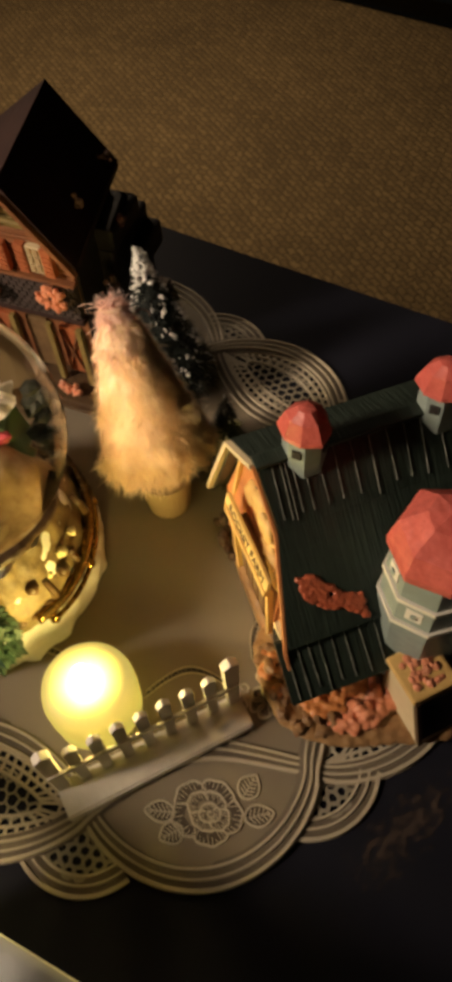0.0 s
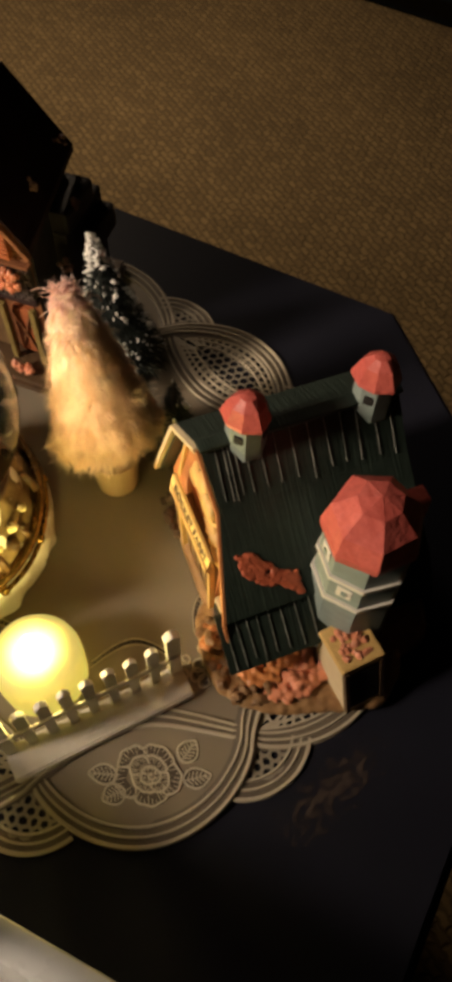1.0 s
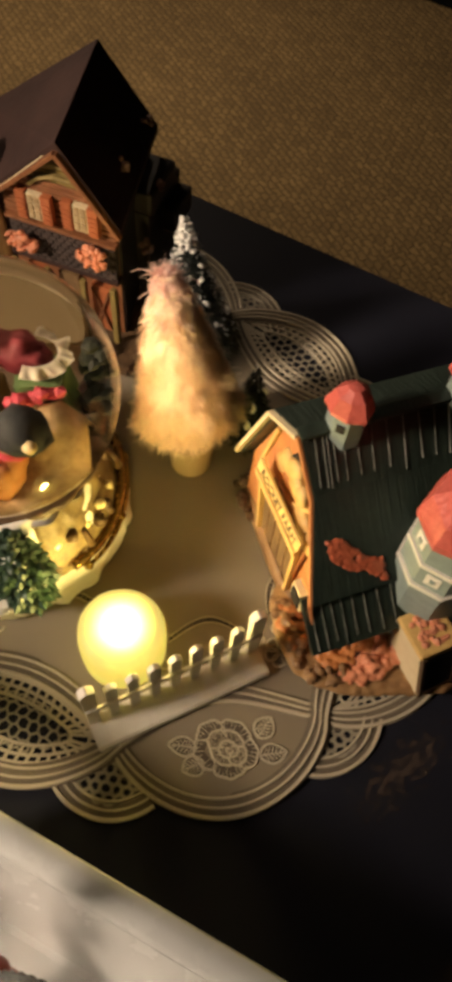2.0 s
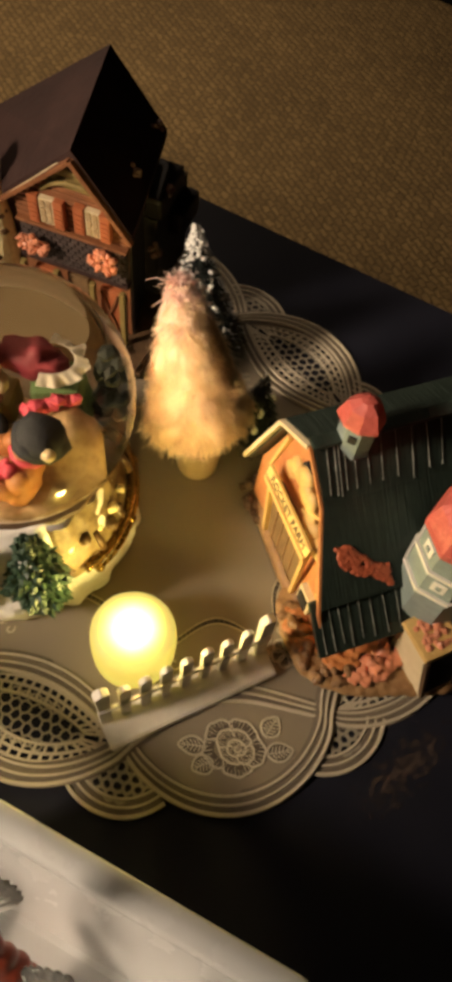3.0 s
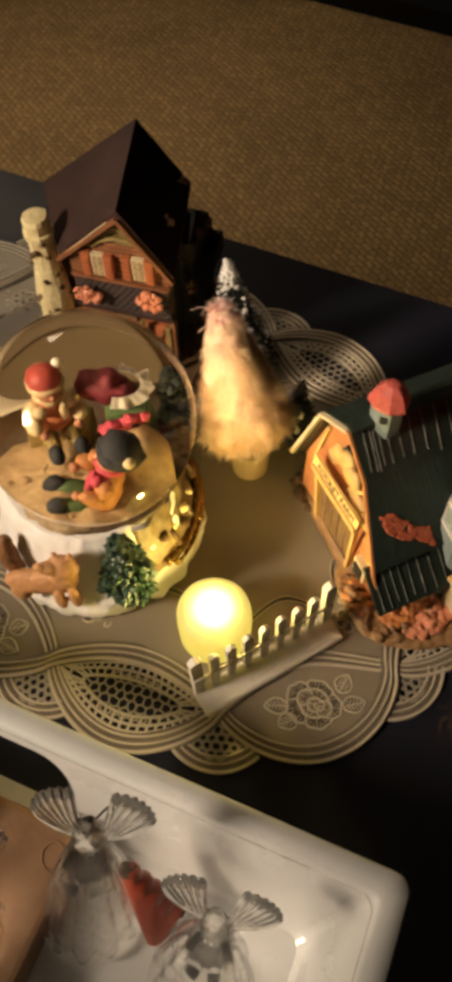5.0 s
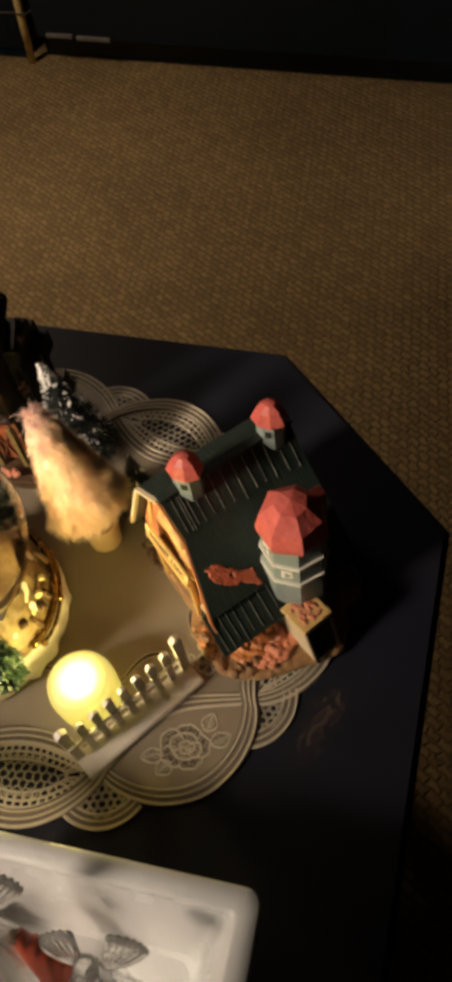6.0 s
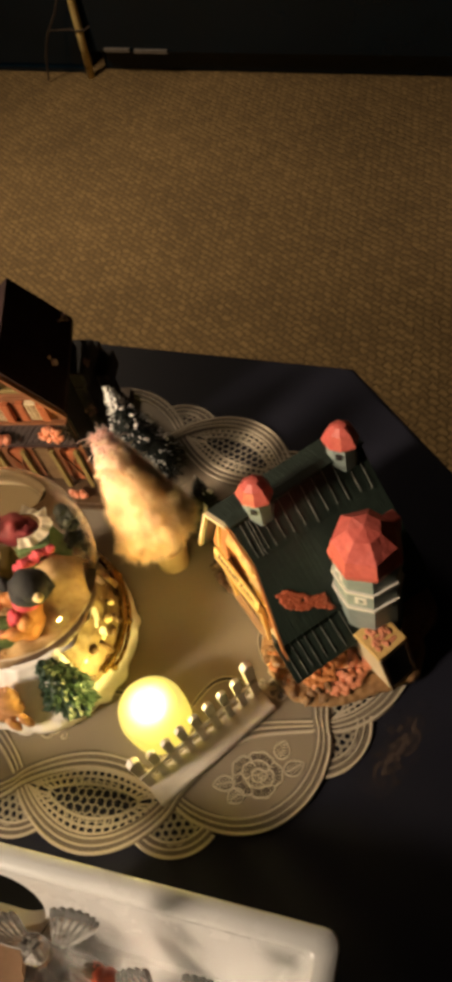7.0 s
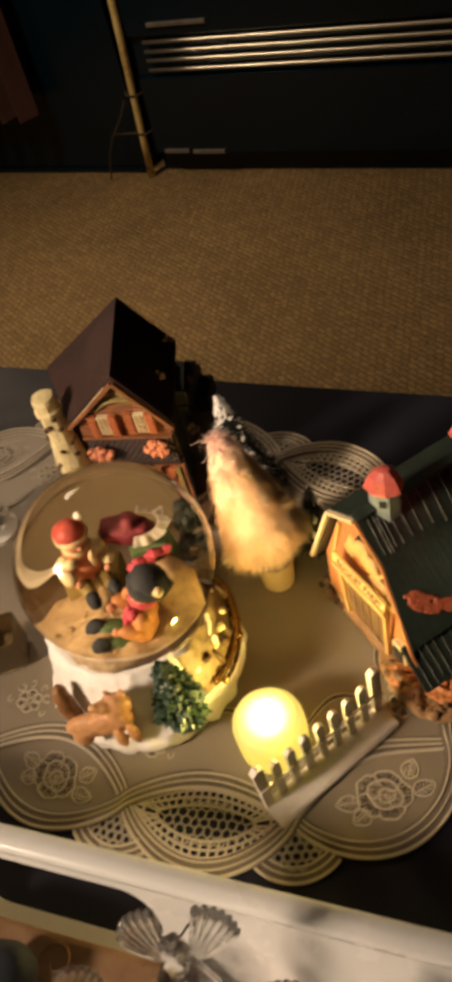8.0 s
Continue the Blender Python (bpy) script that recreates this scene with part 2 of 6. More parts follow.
M = dict(
    carpet=carpet_material(),
    # walls and ceiling kept pale so they bounce more light
    plaster=material("wall_plaster", (0.66, 0.64, 0.62), 0.9, dark=(0.56, 0.54, 0.52), scale=30, amount=0.3),
    ceiling=material("ceiling_paint", (0.80, 0.80, 0.80), 0.9, dark=(0.72, 0.72, 0.72), scale=20, amount=0.3),
    table=material("dark_table_wood", (0.0150, 0.0155, 0.0245), 0.50, ior=1.24, dark=(0.0112, 0.0116, 0.0178), scale=40, amount=0.7, bump=0.05, bscale=120),
    scuff=scuff_material(),
    black=material("black_gloss", (0.0030, 0.0120, 0.0220), 0.20, ior=1.42, dark=(0.002, 0.004, 0.005), scale=10, amount=0.5),
    chrome=material("brushed_metal", (0.76, 0.73, 0.62), 0.38, 1.0),
    steel=material("dull_metal", (0.30, 0.28, 0.25), 0.4, 0.4, dark=(0.09, 0.08, 0.07), scale=60, amount=0.9),
    brass=material("polished_brass", (1.0, 0.82, 0.36), 0.28, 0.15, dark=(0.45, 0.29, 0.08), scale=26, amount=0.9),
    curtain=material("rust_curtain", (0.070, 0.024, 0.018), 0.9, dark=(0.035, 0.011, 0.009), scale=60, amount=0.6),
    # between the band ridges, darker than the sheet
    channel=material("darker_vinyl", (0.150, 0.120, 0.090), 0.5, dark=(0.11, 0.088, 0.066), scale=120, amount=0.4),
    doily=material("lace_vinyl", (0.245, 0.202, 0.146), 0.5, dark=(0.198, 0.160, 0.114), scale=90, amount=0.35, bump=0.08, bscale=900),
    lace=material("raised_lace", (0.51, 0.445, 0.335), 0.55, dark=(0.41, 0.35, 0.262), scale=160, amount=0.35, bump=0.1, bscale=1200),
    net=material("lace_net_vinyl", (0.34, 0.300, 0.232), 0.55, dark=(0.27, 0.235, 0.18), scale=160, amount=0.35),
    # inside petals and leaves, darkest tone of the mat
    petalground=material("darker_rose_vinyl", (0.100, 0.078, 0.055), 0.55, dark=(0.075, 0.058, 0.042), scale=160, amount=0.4),
    hole=material("lace_opening", (0.02, 0.014, 0.012), 0.7, dark=(0.01, 0.008, 0.007), scale=300, amount=0.5),
    wax=wax_material(),
    flame=material("lit_bulb", (1.0, 0.9, 0.6), 0.4, emit=300.0, emit_colour=(1.0, 0.77, 0.21)),
    fence=material("cream_fence_paint", (0.74, 0.69, 0.63), 0.5, dark=(0.48, 0.42, 0.36), scale=220, amount=0.4, bump=0.15, bscale=700),
    plume=fluff("peach_fibre", (0.96, 0.82, 0.60), 0.12, (0.82, 0.61, 0.42)),
    plume_pale=fluff("pale_pink_fibre", (0.96, 0.79, 0.74), 0.10, (0.86, 0.60, 0.52)),
    plume_core=material("peach_core", (0.92, 0.73, 0.52), 0.9, dark=(0.78, 0.54, 0.36), scale=400, amount=0.6, bump=0.8, bscale=900),
    pot=material("cream_pot", (0.46, 0.33, 0.19), 0.6, dark=(0.48, 0.34, 0.2), scale=150, amount=0.5, bump=0.2, bscale=500),
    bristle=material("dark_green_bristle", (0.0050, 0.0088, 0.0060), 0.7, random_tint=0.5),
    snowtip=material("snow_flock", (0.78, 0.76, 0.72), 0.8, random_tint=0.12),
    roofgreen=material("dark_green_glaze", (0.024, 0.035, 0.027), 0.40, ior=1.38, dark=(0.010, 0.015, 0.012), scale=220, amount=0.7, bump=0.5, bscale=420, coat=0.1, stretch=(0.12, 2.2, 0.12)),
    # roof ribs: the shine along each seam put into a pale patchy colour
    rib=material("highlit_roof_seam", (0.40, 0.41, 0.36), 0.45, dark=(0.05, 0.06, 0.05), scale=500, amount=1.0),
    red=material("coral_red_glaze", (0.66, 0.155, 0.125), 0.36, dark=(0.40, 0.065, 0.05), scale=260, amount=0.8, bump=0.7, bscale=260),
    siding=material("grey_green_glaze", (0.28, 0.33, 0.305), 0.40, dark=(0.15, 0.19, 0.17), scale=250, amount=0.6, bump=0.2, bscale=500),
    white=material("white_glaze", (0.74, 0.70, 0.63), 0.45, dark=(0.58, 0.53, 0.46), scale=300, amount=0.4, bump=0.15, bscale=600),
    cream=material("cream_glaze", (0.66, 0.55, 0.36), 0.5, dark=(0.48, 0.36, 0.18), scale=300, amount=0.5, bump=0.2, bscale=600),
    barnwall=material("orange_barn_wall", (0.55, 0.235, 0.085), 0.55, dark=(0.36, 0.12, 0.04), scale=260, amount=0.7, bump=0.3, bscale=420),
    straw=material("straw_yellow_glaze", (0.68, 0.46, 0.17), 0.5, dark=(0.5, 0.27, 0.08), scale=300, amount=0.6, bump=0.35, bscale=500),
    door=material("brown_barn_door", (0.24, 0.145, 0.065), 0.6, dark=(0.10, 0.055, 0.025), scale=300, amount=0.8, bump=0.4, bscale=500),
    dark=material("dark_opening", (0.02, 0.016, 0.014), 0.7, dark=(0.01, 0.008, 0.008), scale=100, amount=0.4),
    signyellow=material("yellow_sign_glaze", (0.74, 0.54, 0.20), 0.5, dark=(0.58, 0.38, 0.11), scale=300, amount=0.5, bump=0.2, bscale=600),
    garland=material("red_brown_garland", (0.46, 0.115, 0.055), 0.35, dark=(0.26, 0.05, 0.022), scale=400, amount=0.7, bump=0.5, bscale=700),
    ink=material("dark_lettering", (0.13, 0.08, 0.04), 0.7),
    earth=material("brown_ground_glaze", (0.36, 0.200, 0.09), 0.40, dark=(0.13, 0.07, 0.035), scale=240, amount=0.8, bump=0.6, bscale=300),
    flower=material("coral_flowers", (0.62, 0.255, 0.085), 0.30, dark=(0.36, 0.105, 0.03), scale=300, amount=0.6, bump=0.3, bscale=600, random_tint=0.3),
    peach=material("peach_flowers", (0.70, 0.28, 0.165), 0.30, dark=(0.48, 0.16, 0.06), scale=300, amount=0.5, bump=0.3, bscale=600, random_tint=0.25),
    groundtan=material("tan_ground_glaze", (0.47, 0.285, 0.13), 0.42, dark=(0.20, 0.100, 0.042), scale=170, amount=0.9, bump=0.8, bscale=240),
    stonebrown=material("dark_brown_glaze", (0.095, 0.056, 0.028), 0.45, dark=(0.035, 0.020, 0.012), scale=300, amount=0.8, bump=0.5, bscale=400, random_tint=0.4),
    # near-black; on the cabin's side wall it stands for shade
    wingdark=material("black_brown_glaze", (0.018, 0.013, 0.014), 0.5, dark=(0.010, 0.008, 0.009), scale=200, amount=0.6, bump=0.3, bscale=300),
    pinkcloth=material("pink_red_scarf", (0.55, 0.07, 0.13), 0.6, dark=(0.35, 0.03, 0.06), scale=300, amount=0.5, bump=0.3, bscale=500),
    amber=material("orange_yellow_coat", (0.52, 0.24, 0.09), 0.55, dark=(0.30, 0.11, 0.04), scale=300, amount=0.7, bump=0.3, bscale=500),
    oldgold=material("dark_gold_rail", (0.46, 0.29, 0.075), 0.25, 1.0, dark=(0.20, 0.12, 0.03), scale=260, amount=0.8, bump=0.3, bscale=260),
    leafgreen=material("leaf_green_glaze", (0.10, 0.17, 0.07), 0.5, dark=(0.05, 0.09, 0.04), scale=300, amount=0.6, bump=0.3, bscale=500),
    bank=material("brown_bank_glaze", (0.28, 0.20, 0.09), 0.55, dark=(0.085, 0.05, 0.02), scale=220, amount=0.9, bump=0.7, bscale=260),
    skin=material("painted_skin", (0.50, 0.24, 0.15), 0.5, dark=(0.36, 0.15, 0.09), scale=300, amount=0.5),
    wine=material("wine_red_cloth", (0.26, 0.035, 0.055), 0.6, dark=(0.12, 0.015, 0.03), scale=200, amount=0.9, bump=0.4, bscale=400),
    cabinroof=material("dark_brown_roof", (0.052, 0.027, 0.023), 0.65, ior=1.28, dark=(0.014, 0.008, 0.008), scale=160, amount=0.6, bump=0.25, bscale=260),
    timber=material("orange_timber", (0.29, 0.115, 0.045), 0.55, dark=(0.12, 0.042, 0.018), scale=280, amount=0.8, bump=0.4, bscale=420),
    shutter=material("red_shutter", (0.44, 0.135, 0.050), 0.5, dark=(0.26, 0.07, 0.028), scale=280, amount=0.6, bump=0.3, bscale=500),
    moss=material("olive_glaze", (0.30, 0.22, 0.07), 0.55, dark=(0.15, 0.10, 0.03), scale=300, amount=0.7, bump=0.4, bscale=420),
    slate=material("dark_brick_glaze", (0.065, 0.045, 0.040), 0.5, dark=(0.03, 0.022, 0.02), scale=260, amount=0.7, bump=0.35, bscale=420, random_tint=0.35),
    chimney=material("cream_stucco", (0.86, 0.75, 0.42), 0.7, dark=(0.42, 0.30, 0.12), scale=300, amount=0.6, bump=0.7, bscale=380),
    snow=material("white_snow_glaze", (0.86, 0.83, 0.79), 0.45, dark=(0.66, 0.60, 0.52), scale=160, amount=0.5, bump=0.6, bscale=260),
    mauve=material("dull_mauve_flowers", (0.19, 0.105, 0.095), 0.5, dark=(0.10, 0.05, 0.045), scale=300, amount=0.6, bump=0.3, bscale=600),
    stump=material("dark_stump_glaze", (0.115, 0.062, 0.024), 0.35, dark=(0.05, 0.026, 0.011), scale=300, amount=0.8, bump=0.5, bscale=400),
    bronze=material("dark_bronze_rail", (0.30, 0.17, 0.045), 0.24, 0.85, dark=(0.09, 0.05, 0.015), scale=240, amount=0.9, bump=0.3, bscale=260),
    tail=material("brown_fur_glaze", (0.34, 0.155, 0.060), 0.5, dark=(0.12, 0.055, 0.022), scale=260, amount=0.9, bump=0.5, bscale=380),
    fir=material("dark_fir_glaze", (0.040, 0.080, 0.048), 0.42, dark=(0.018, 0.034, 0.020), scale=300, amount=0.7, bump=0.4, bscale=500),
    fox=material("tawny_fox_glaze", (0.66, 0.35, 0.16), 0.45, dark=(0.38, 0.16, 0.06), scale=240, amount=0.6, bump=0.25, bscale=400),
    sand=material("tan_snow_mound", (0.56, 0.41, 0.23), 0.6, dark=(0.24, 0.15, 0.07), scale=320, amount=0.9, bump=0.5, bscale=420),
    glass=material("globe_glass", (0.91, 0.76, 0.49), 0.0, trans=1.0, ior=1.33),
    crystal=material("clear_acrylic", (0.97, 0.96, 0.93), 0.03, trans=1.0, ior=1.50, bump=0.9, bscale=110, alpha=0.88),
    tray=material("white_melamine", (0.72, 0.735, 0.74), 0.26, dark=(0.72, 0.70, 0.67), scale=14, amount=0.4, coat=0.4),
    woodwarm=material("red_brown_wood", (0.29, 0.165, 0.085), 0.5, dark=(0.16, 0.080, 0.036), scale=90, amount=0.8, bump=0.2, bscale=200),
    bauble=material("red_lacquer", (0.31, 0.060, 0.030), 0.35, dark=(0.22, 0.03, 0.015), scale=120, amount=0.6, coat=0.3),
    twig=material("dark_twig", (0.05, 0.035, 0.022), 0.8),
    navy=material("navy_felt", (0.030, 0.035, 0.048), 0.75, dark=(0.015, 0.018, 0.025), scale=260, amount=0.5, bump=0.3, bscale=600),
    smoked=material("smoked_bronze_glass", (0.30, 0.20, 0.09), 0.06, trans=0.8, dark=(0.10, 0.06, 0.025), scale=120, amount=0.7, coat=0.6),
    figure=material("painted_figure_red", (0.42, 0.07, 0.06), 0.5, dark=(0.25, 0.04, 0.035), scale=300, amount=0.5, bump=0.3, bscale=500),
    shade=material("lamp_shade_fabric", (0.75, 0.62, 0.42), 0.8, emit=1.2, emit_colour=(1.0, 0.72, 0.40)),
)

# ---------------------------------------------------------------- mesh helpers


def part(name, bm, mat, parent=None, label="", smooth=False, m=None):
    me = bpy.data.meshes.new(name)
    bmesh.ops.recalc_face_normals(bm, faces=bm.faces)
    if smooth:
        for f in bm.faces:
            f.smooth = True
    bm.to_mesh(me)
    bm.free()
    mats = mat if isinstance(mat, (list, tuple)) else [mat]
    for k in mats:
        me.materials.append(M[k])
    ob = new(name, me)
    if parent:
        ob.parent = parent
    if m is not None:
        ob.matrix_basis = m
    if label:
        tagged(ob, label)
    return ob


def thing(name, x, y, z, turn, label, category, group=""):
    e = new(name)
    e.empty_display_size = 0.01
    e.matrix_basis = pose(x, y, z, 0, 0, turn)
    return tagged(e, label, category, group)


def box(bm, lo, hi, m=None, bevel=0.0, mi=0):
    r = bmesh.ops.create_cube(bm, size=1.0)
    s = [hi[i] - lo[i] for i in range(3)]
    c = [(hi[i] + lo[i]) / 2 for i in range(3)]
    mm = Matrix.Translation(c) @ Matrix.Diagonal((*s, 1))
    if m is not None:
        mm = m @ mm
    bmesh.ops.transform(bm, matrix=mm, verts=r["verts"])
    faces = {f for v in r["verts"] for f in v.link_faces}
    if bevel:
        es = list({e for v in r["verts"] for e in v.link_edges})
        out = bmesh.ops.bevel(bm, geom=es, offset=bevel, segments=2, affect="EDGES", profile=0.6)
        faces = set(out["faces"]) | {f for f in faces if f.is_valid}
    for f in faces:
        if f.is_valid:
            f.material_index = mi
    return bm


def boxes(*items, bevel=0.0):
    bm = bmesh.new()
    for lo, hi in items:
        box(bm, lo, hi, bevel=bevel)
    return bm


def bar(bm, a, b, w, h, up=(0, 0, 1), bevel=0.0):
    """A straight bar from a to b, w wide and h deep."""
    a, b = Vector(a), Vector(b)
    d = b - a
    x = d.normalized()
    y = Vector(up).cross(x)
    if y.length < 1e-6:
        y = Vector((0, 1, 0)).cross(x)
    y.normalize()
    z = x.cross(y)
    m = Matrix((x, y, z)).transposed().to_4x4()
    m.translation = (a + b) / 2
    box(bm, (-d.length / 2, -w / 2, -h / 2), (d.length / 2, w / 2, h / 2), m, bevel)
    return bm


def prism(bm, pts, z0, z1, m=None):
    """An upright prism on a plan outline."""
    lo = [bm.verts.new((x, y, z0)) for x, y in pts]
    hi = [bm.verts.new((x, y, z1)) for x, y in pts]
    n = len(pts)
    bm.faces.new(lo[::-1])
    bm.faces.new(hi)
    for i in range(n):
        bm.faces.new((lo[i], lo[(i + 1) % n], hi[(i + 1) % n], hi[i]))
    if m is not None:
        bmesh.ops.transform(bm, matrix=m, verts=lo + hi)
    return bm


def lathe(bm, profile, n=32, centre=(0, 0, 0), wobble=0.0, freq=3.0, seed=0.0, turn=0.0):
    """A turned body from (radius, height) pairs; wobble roughens it."""
    rings = []
    for r, z in profile:
        ring = []
        for i in range(n):
            a = 2 * math.pi * i / n + turn
            rr = r
            if wobble:
                rr += wobble * noise.noise(Vector((math.cos(a) * freq, math.sin(a) * freq, z * 40 + seed)))
            ring.append(bm.verts.new((centre[0] + rr * math.cos(a), centre[1] + rr * math.sin(a), centre[2] + z)))
        rings.append(ring)
    for p, q in zip(rings, rings[1:]):
        for i in range(n):
            bm.faces.new((p[i], p[(i + 1) % n], q[(i + 1) % n], q[i]))
    bm.faces.new(rings[0][::-1])
    bm.faces.new(rings[-1])
    return bm


def blob(bm, c, r, squash=(1, 1, 1), rough=0.12, sub=2, seed=0.0):
    out = bmesh.ops.create_icosphere(bm, subdivisions=sub, radius=1.0)
    for v in out["verts"]:
        k = 1 + rough * noise.noise(v.co * 2.1 + Vector((seed, seed * 1.7, 3.1)))
        v.co = Vector((c[0] + v.co.x * r * squash[0] * k, c[1] + v.co.y * r * squash[1] * k, c[2] + v.co.z * r * squash[2] * k))
    return bm


def tube(bm, pts, r, n=8, taper=1.0):
    pts = [Vector(p) for p in pts]
    rings = []
    for i, p in enumerate(pts):
        d = (pts[min(i + 1, len(pts) - 1)] - pts[max(i - 1, 0)]).normalized()
        s = d.cross(Vector((0, 0, 1)))
        if s.length < 1e-5:
            s = Vector((1, 0, 0))
        s.normalize()
        u = s.cross(d)
        rr = r * (1 + (taper - 1) * i / max(1, len(pts) - 1))
        rings.append([bm.verts.new(p + (s * math.cos(2 * math.pi * k / n) + u * math.sin(2 * math.pi * k / n)) * rr) for k in range(n)])
    for p, q in zip(rings, rings[1:]):
        for k in range(n):
            bm.faces.new((p[k], p[(k + 1) % n], q[(k + 1) % n], q[k]))
    bm.faces.new(rings[0][::-1])
    bm.faces.new(rings[-1])
    return bm


# ---------------------------------------------------------------- room
def structure(name, bm, mat, label):
    return tagged(part(name, bm, mat), label, kind="structure")


structure("floor", boxes(((-3.2, -2.2, -0.1), (3.0, 3.2, 0.0))), "carpet", "beige looped berber carpet with slanting rows")
# unseen ceiling and walls, added to close the room and return light
structure("ceiling", boxes(((-3.2, -2.2, 2.5), (3.0, 3.2, 2.6))), "ceiling", "plain white painted ceiling")
structure("wall_west", boxes(((-3.3, -2.2, 0), (-3.2, 3.2, 2.5))), "plaster", "plain off-white plaster wall")
structure("wall_east", boxes(((3.0, -2.2, 0), (3.1, 3.2, 2.5))), "plaster", "plain off-white plaster wall")
structure("wall_south", boxes(((-3.2, -2.3, 0), (3.0, -2.2, 2.5))), "plaster", "plain off-white plaster wall")
structure("wall_north", boxes(((-3.2, 3.2, 0), (3.0, 3.3, 2.5))), "plaster", "plain off-white plaster wall behind the cabinet")

# the cabinet across the carpet: local x along its front, y into it
WALL = (-0.238, 1.671, -24.8)
cab = thing("media_cabinet", WALL[0], WALL[1], 0, WALL[2], "black high-gloss media cabinet with bright metal strips on its front", "cabinet")
part("plinth", boxes(((0.02, 0.03, 0), (1.95, 0.44, 0.05)), bevel=0.002), "black", cab)
part("body", boxes(((0.0, 0.012, 0.05), (1.97, 0.45, 0.62)), bevel=0.004), "black", cab)
for z0, z1 in ((0.056, 0.225), (0.31, 0.60)):
    part("front_panel", boxes(((0.03, 0.0, z0), (0.98, 0.012, z1)), bevel=0.002), "black", cab)
    part("front_panel", boxes(((0.99, 0.0, z0), (1.94, 0.012, z1)), bevel=0.002), "black", cab)
for z in (0.241, 0.261, 0.279, 0.298):
    part("metal_strip", tube(bmesh.new(), [(0.065 + 0.885 * i / 8, 0.0, z) for i in range(9)], 0.0034, 12), "chrome", cab, "brushed metal strip", smooth=True)
for x0, x1, z in ((0.052, 0.115, 0.062), (0.125, 0.205, 0.060), (0.085, 0.22, 0.332)):
    part("pull", boxes(((x0, -0.006, z - 0.004), (x1, 0.002, z + 0.004)), bevel=0.0015), "steel", cab, "dull metal pull")
bm = bmesh.new()
tube(bm, [(-0.002 + 0.038 * i / 6, -0.004, 0.62 * i / 6) for i in range(7)], 0.0085, 16)
part("brass_strip", bm, "brass", cab, "worn brass corner strip", smooth=True)

screen = thing("fire_screen", WALL[0], WALL[1], 0, WALL[2], "black glass panel standing on the carpet beside the brass strip", "panel")
part("glass_panel", boxes(((-1.6, 0.02, 0.012), (-0.02, 0.05, 0.62)), bevel=0.003), "black", screen)
part("foot_rail", boxes(((-1.6, 0.012, 0.0), (-0.02, 0.06, 0.012)), bevel=0.002), "black", screen)
part("top_rail", boxes(((-1.6, 0.012, 0.62), (-0.02, 0.06, 0.64)), bevel=0.003), "black", screen)
bm = bmesh.new()
tube(bm, [(-0.012, -0.014, 0.185), (-0.03, -0.02, 0.15), (-0.06, -0.03, 0.11), (-0.085, -0.03, 0.06), (-0.1, -0.03, 0.006)], 0.0022, 6)
tube(bm, [(0.034, 0.004, 0.197), (0.024, -0.0100, 0.195), (0.010, -0.0135, 0.194), (-0.004, -0.0100, 0.196), (-0.012, 0.002, 0.198)], 0.0022, 6)
tube(bm, [(0.030, 0.004, 0.110), (0.020, -0.0110, 0.108), (0.006, -0.0135, 0.108), (-0.010, -0.0110, 0.110), (-0.060, -0.020, 0.112)], 0.0020, 6)
tagged(part("cable", bm, "twig", m=pose(WALL[0], WALL[1], 0, 0, 0, WALL[2])), "thin black cable hanging by the brass strip", "cable")

bm = bmesh.new()
N = 60
rows = []
for z in (0.17, 0.5, 1.2, 2.2):
    row = []
    for i in range(N + 1):
        u = i / N
        row.append(bm.verts.new((-0.60 + 0.36 * u + 0.004 * z, -0.05 - 0.022 * math.sin(u * 42) - 0.008 * math.sin(u * 97 + z), z)))
    rows.append(row)
for p, q in zip(rows, rows[1:]):
    for i in range(N):
        bm.faces.new((p[i], p[i + 1], q[i + 1], q[i]))
bmesh.ops.solidify(bm, geom=bm.faces[:], thickness=0.004)
curt = part("curtain", bm, "curtain", smooth=True, m=pose(WALL[0], WALL[1], 0, 0, 0, WALL[2]))
tagged(curt, "rust-red curtain hanging in folds above the carpet", "curtain")

# ---------------------------------------------------------------- table
def rot(x, y, a=AXIS):
    return (x * math.cos(a) - y * math.sin(a), x * math.sin(a) + y * math.cos(a))


table = thing("coffee_table", 0, 0, 0, 0, "dark-stained wooden coffee table with cut-off corners", "table")
# far edge through (0.133, 0.253); right chamfer to (0.2, 0.09)
fx, fy = rot(0.136, 0.2605, -AXIS)      # in the table's own axes
gx, gy = rot(0.218, 0.080, -AXIS)
L0, W0 = 1.15, 0.78
outline = [(fx, fy), (gx, gy), (gx, fy - W0 + (fy - gy)), (fx, fy - W0), (gx - L0 + (gx - fx), fy - W0), (gx - L0, fy - W0 + (fy - gy)), (gx - L0, gy), (gx - L0 + (gx - fx), fy)]
outline = [rot(x, y) for x, y in outline]
bm = prism(bmesh.new(), outline[::-1], T - 0.024, T - 0.0004)
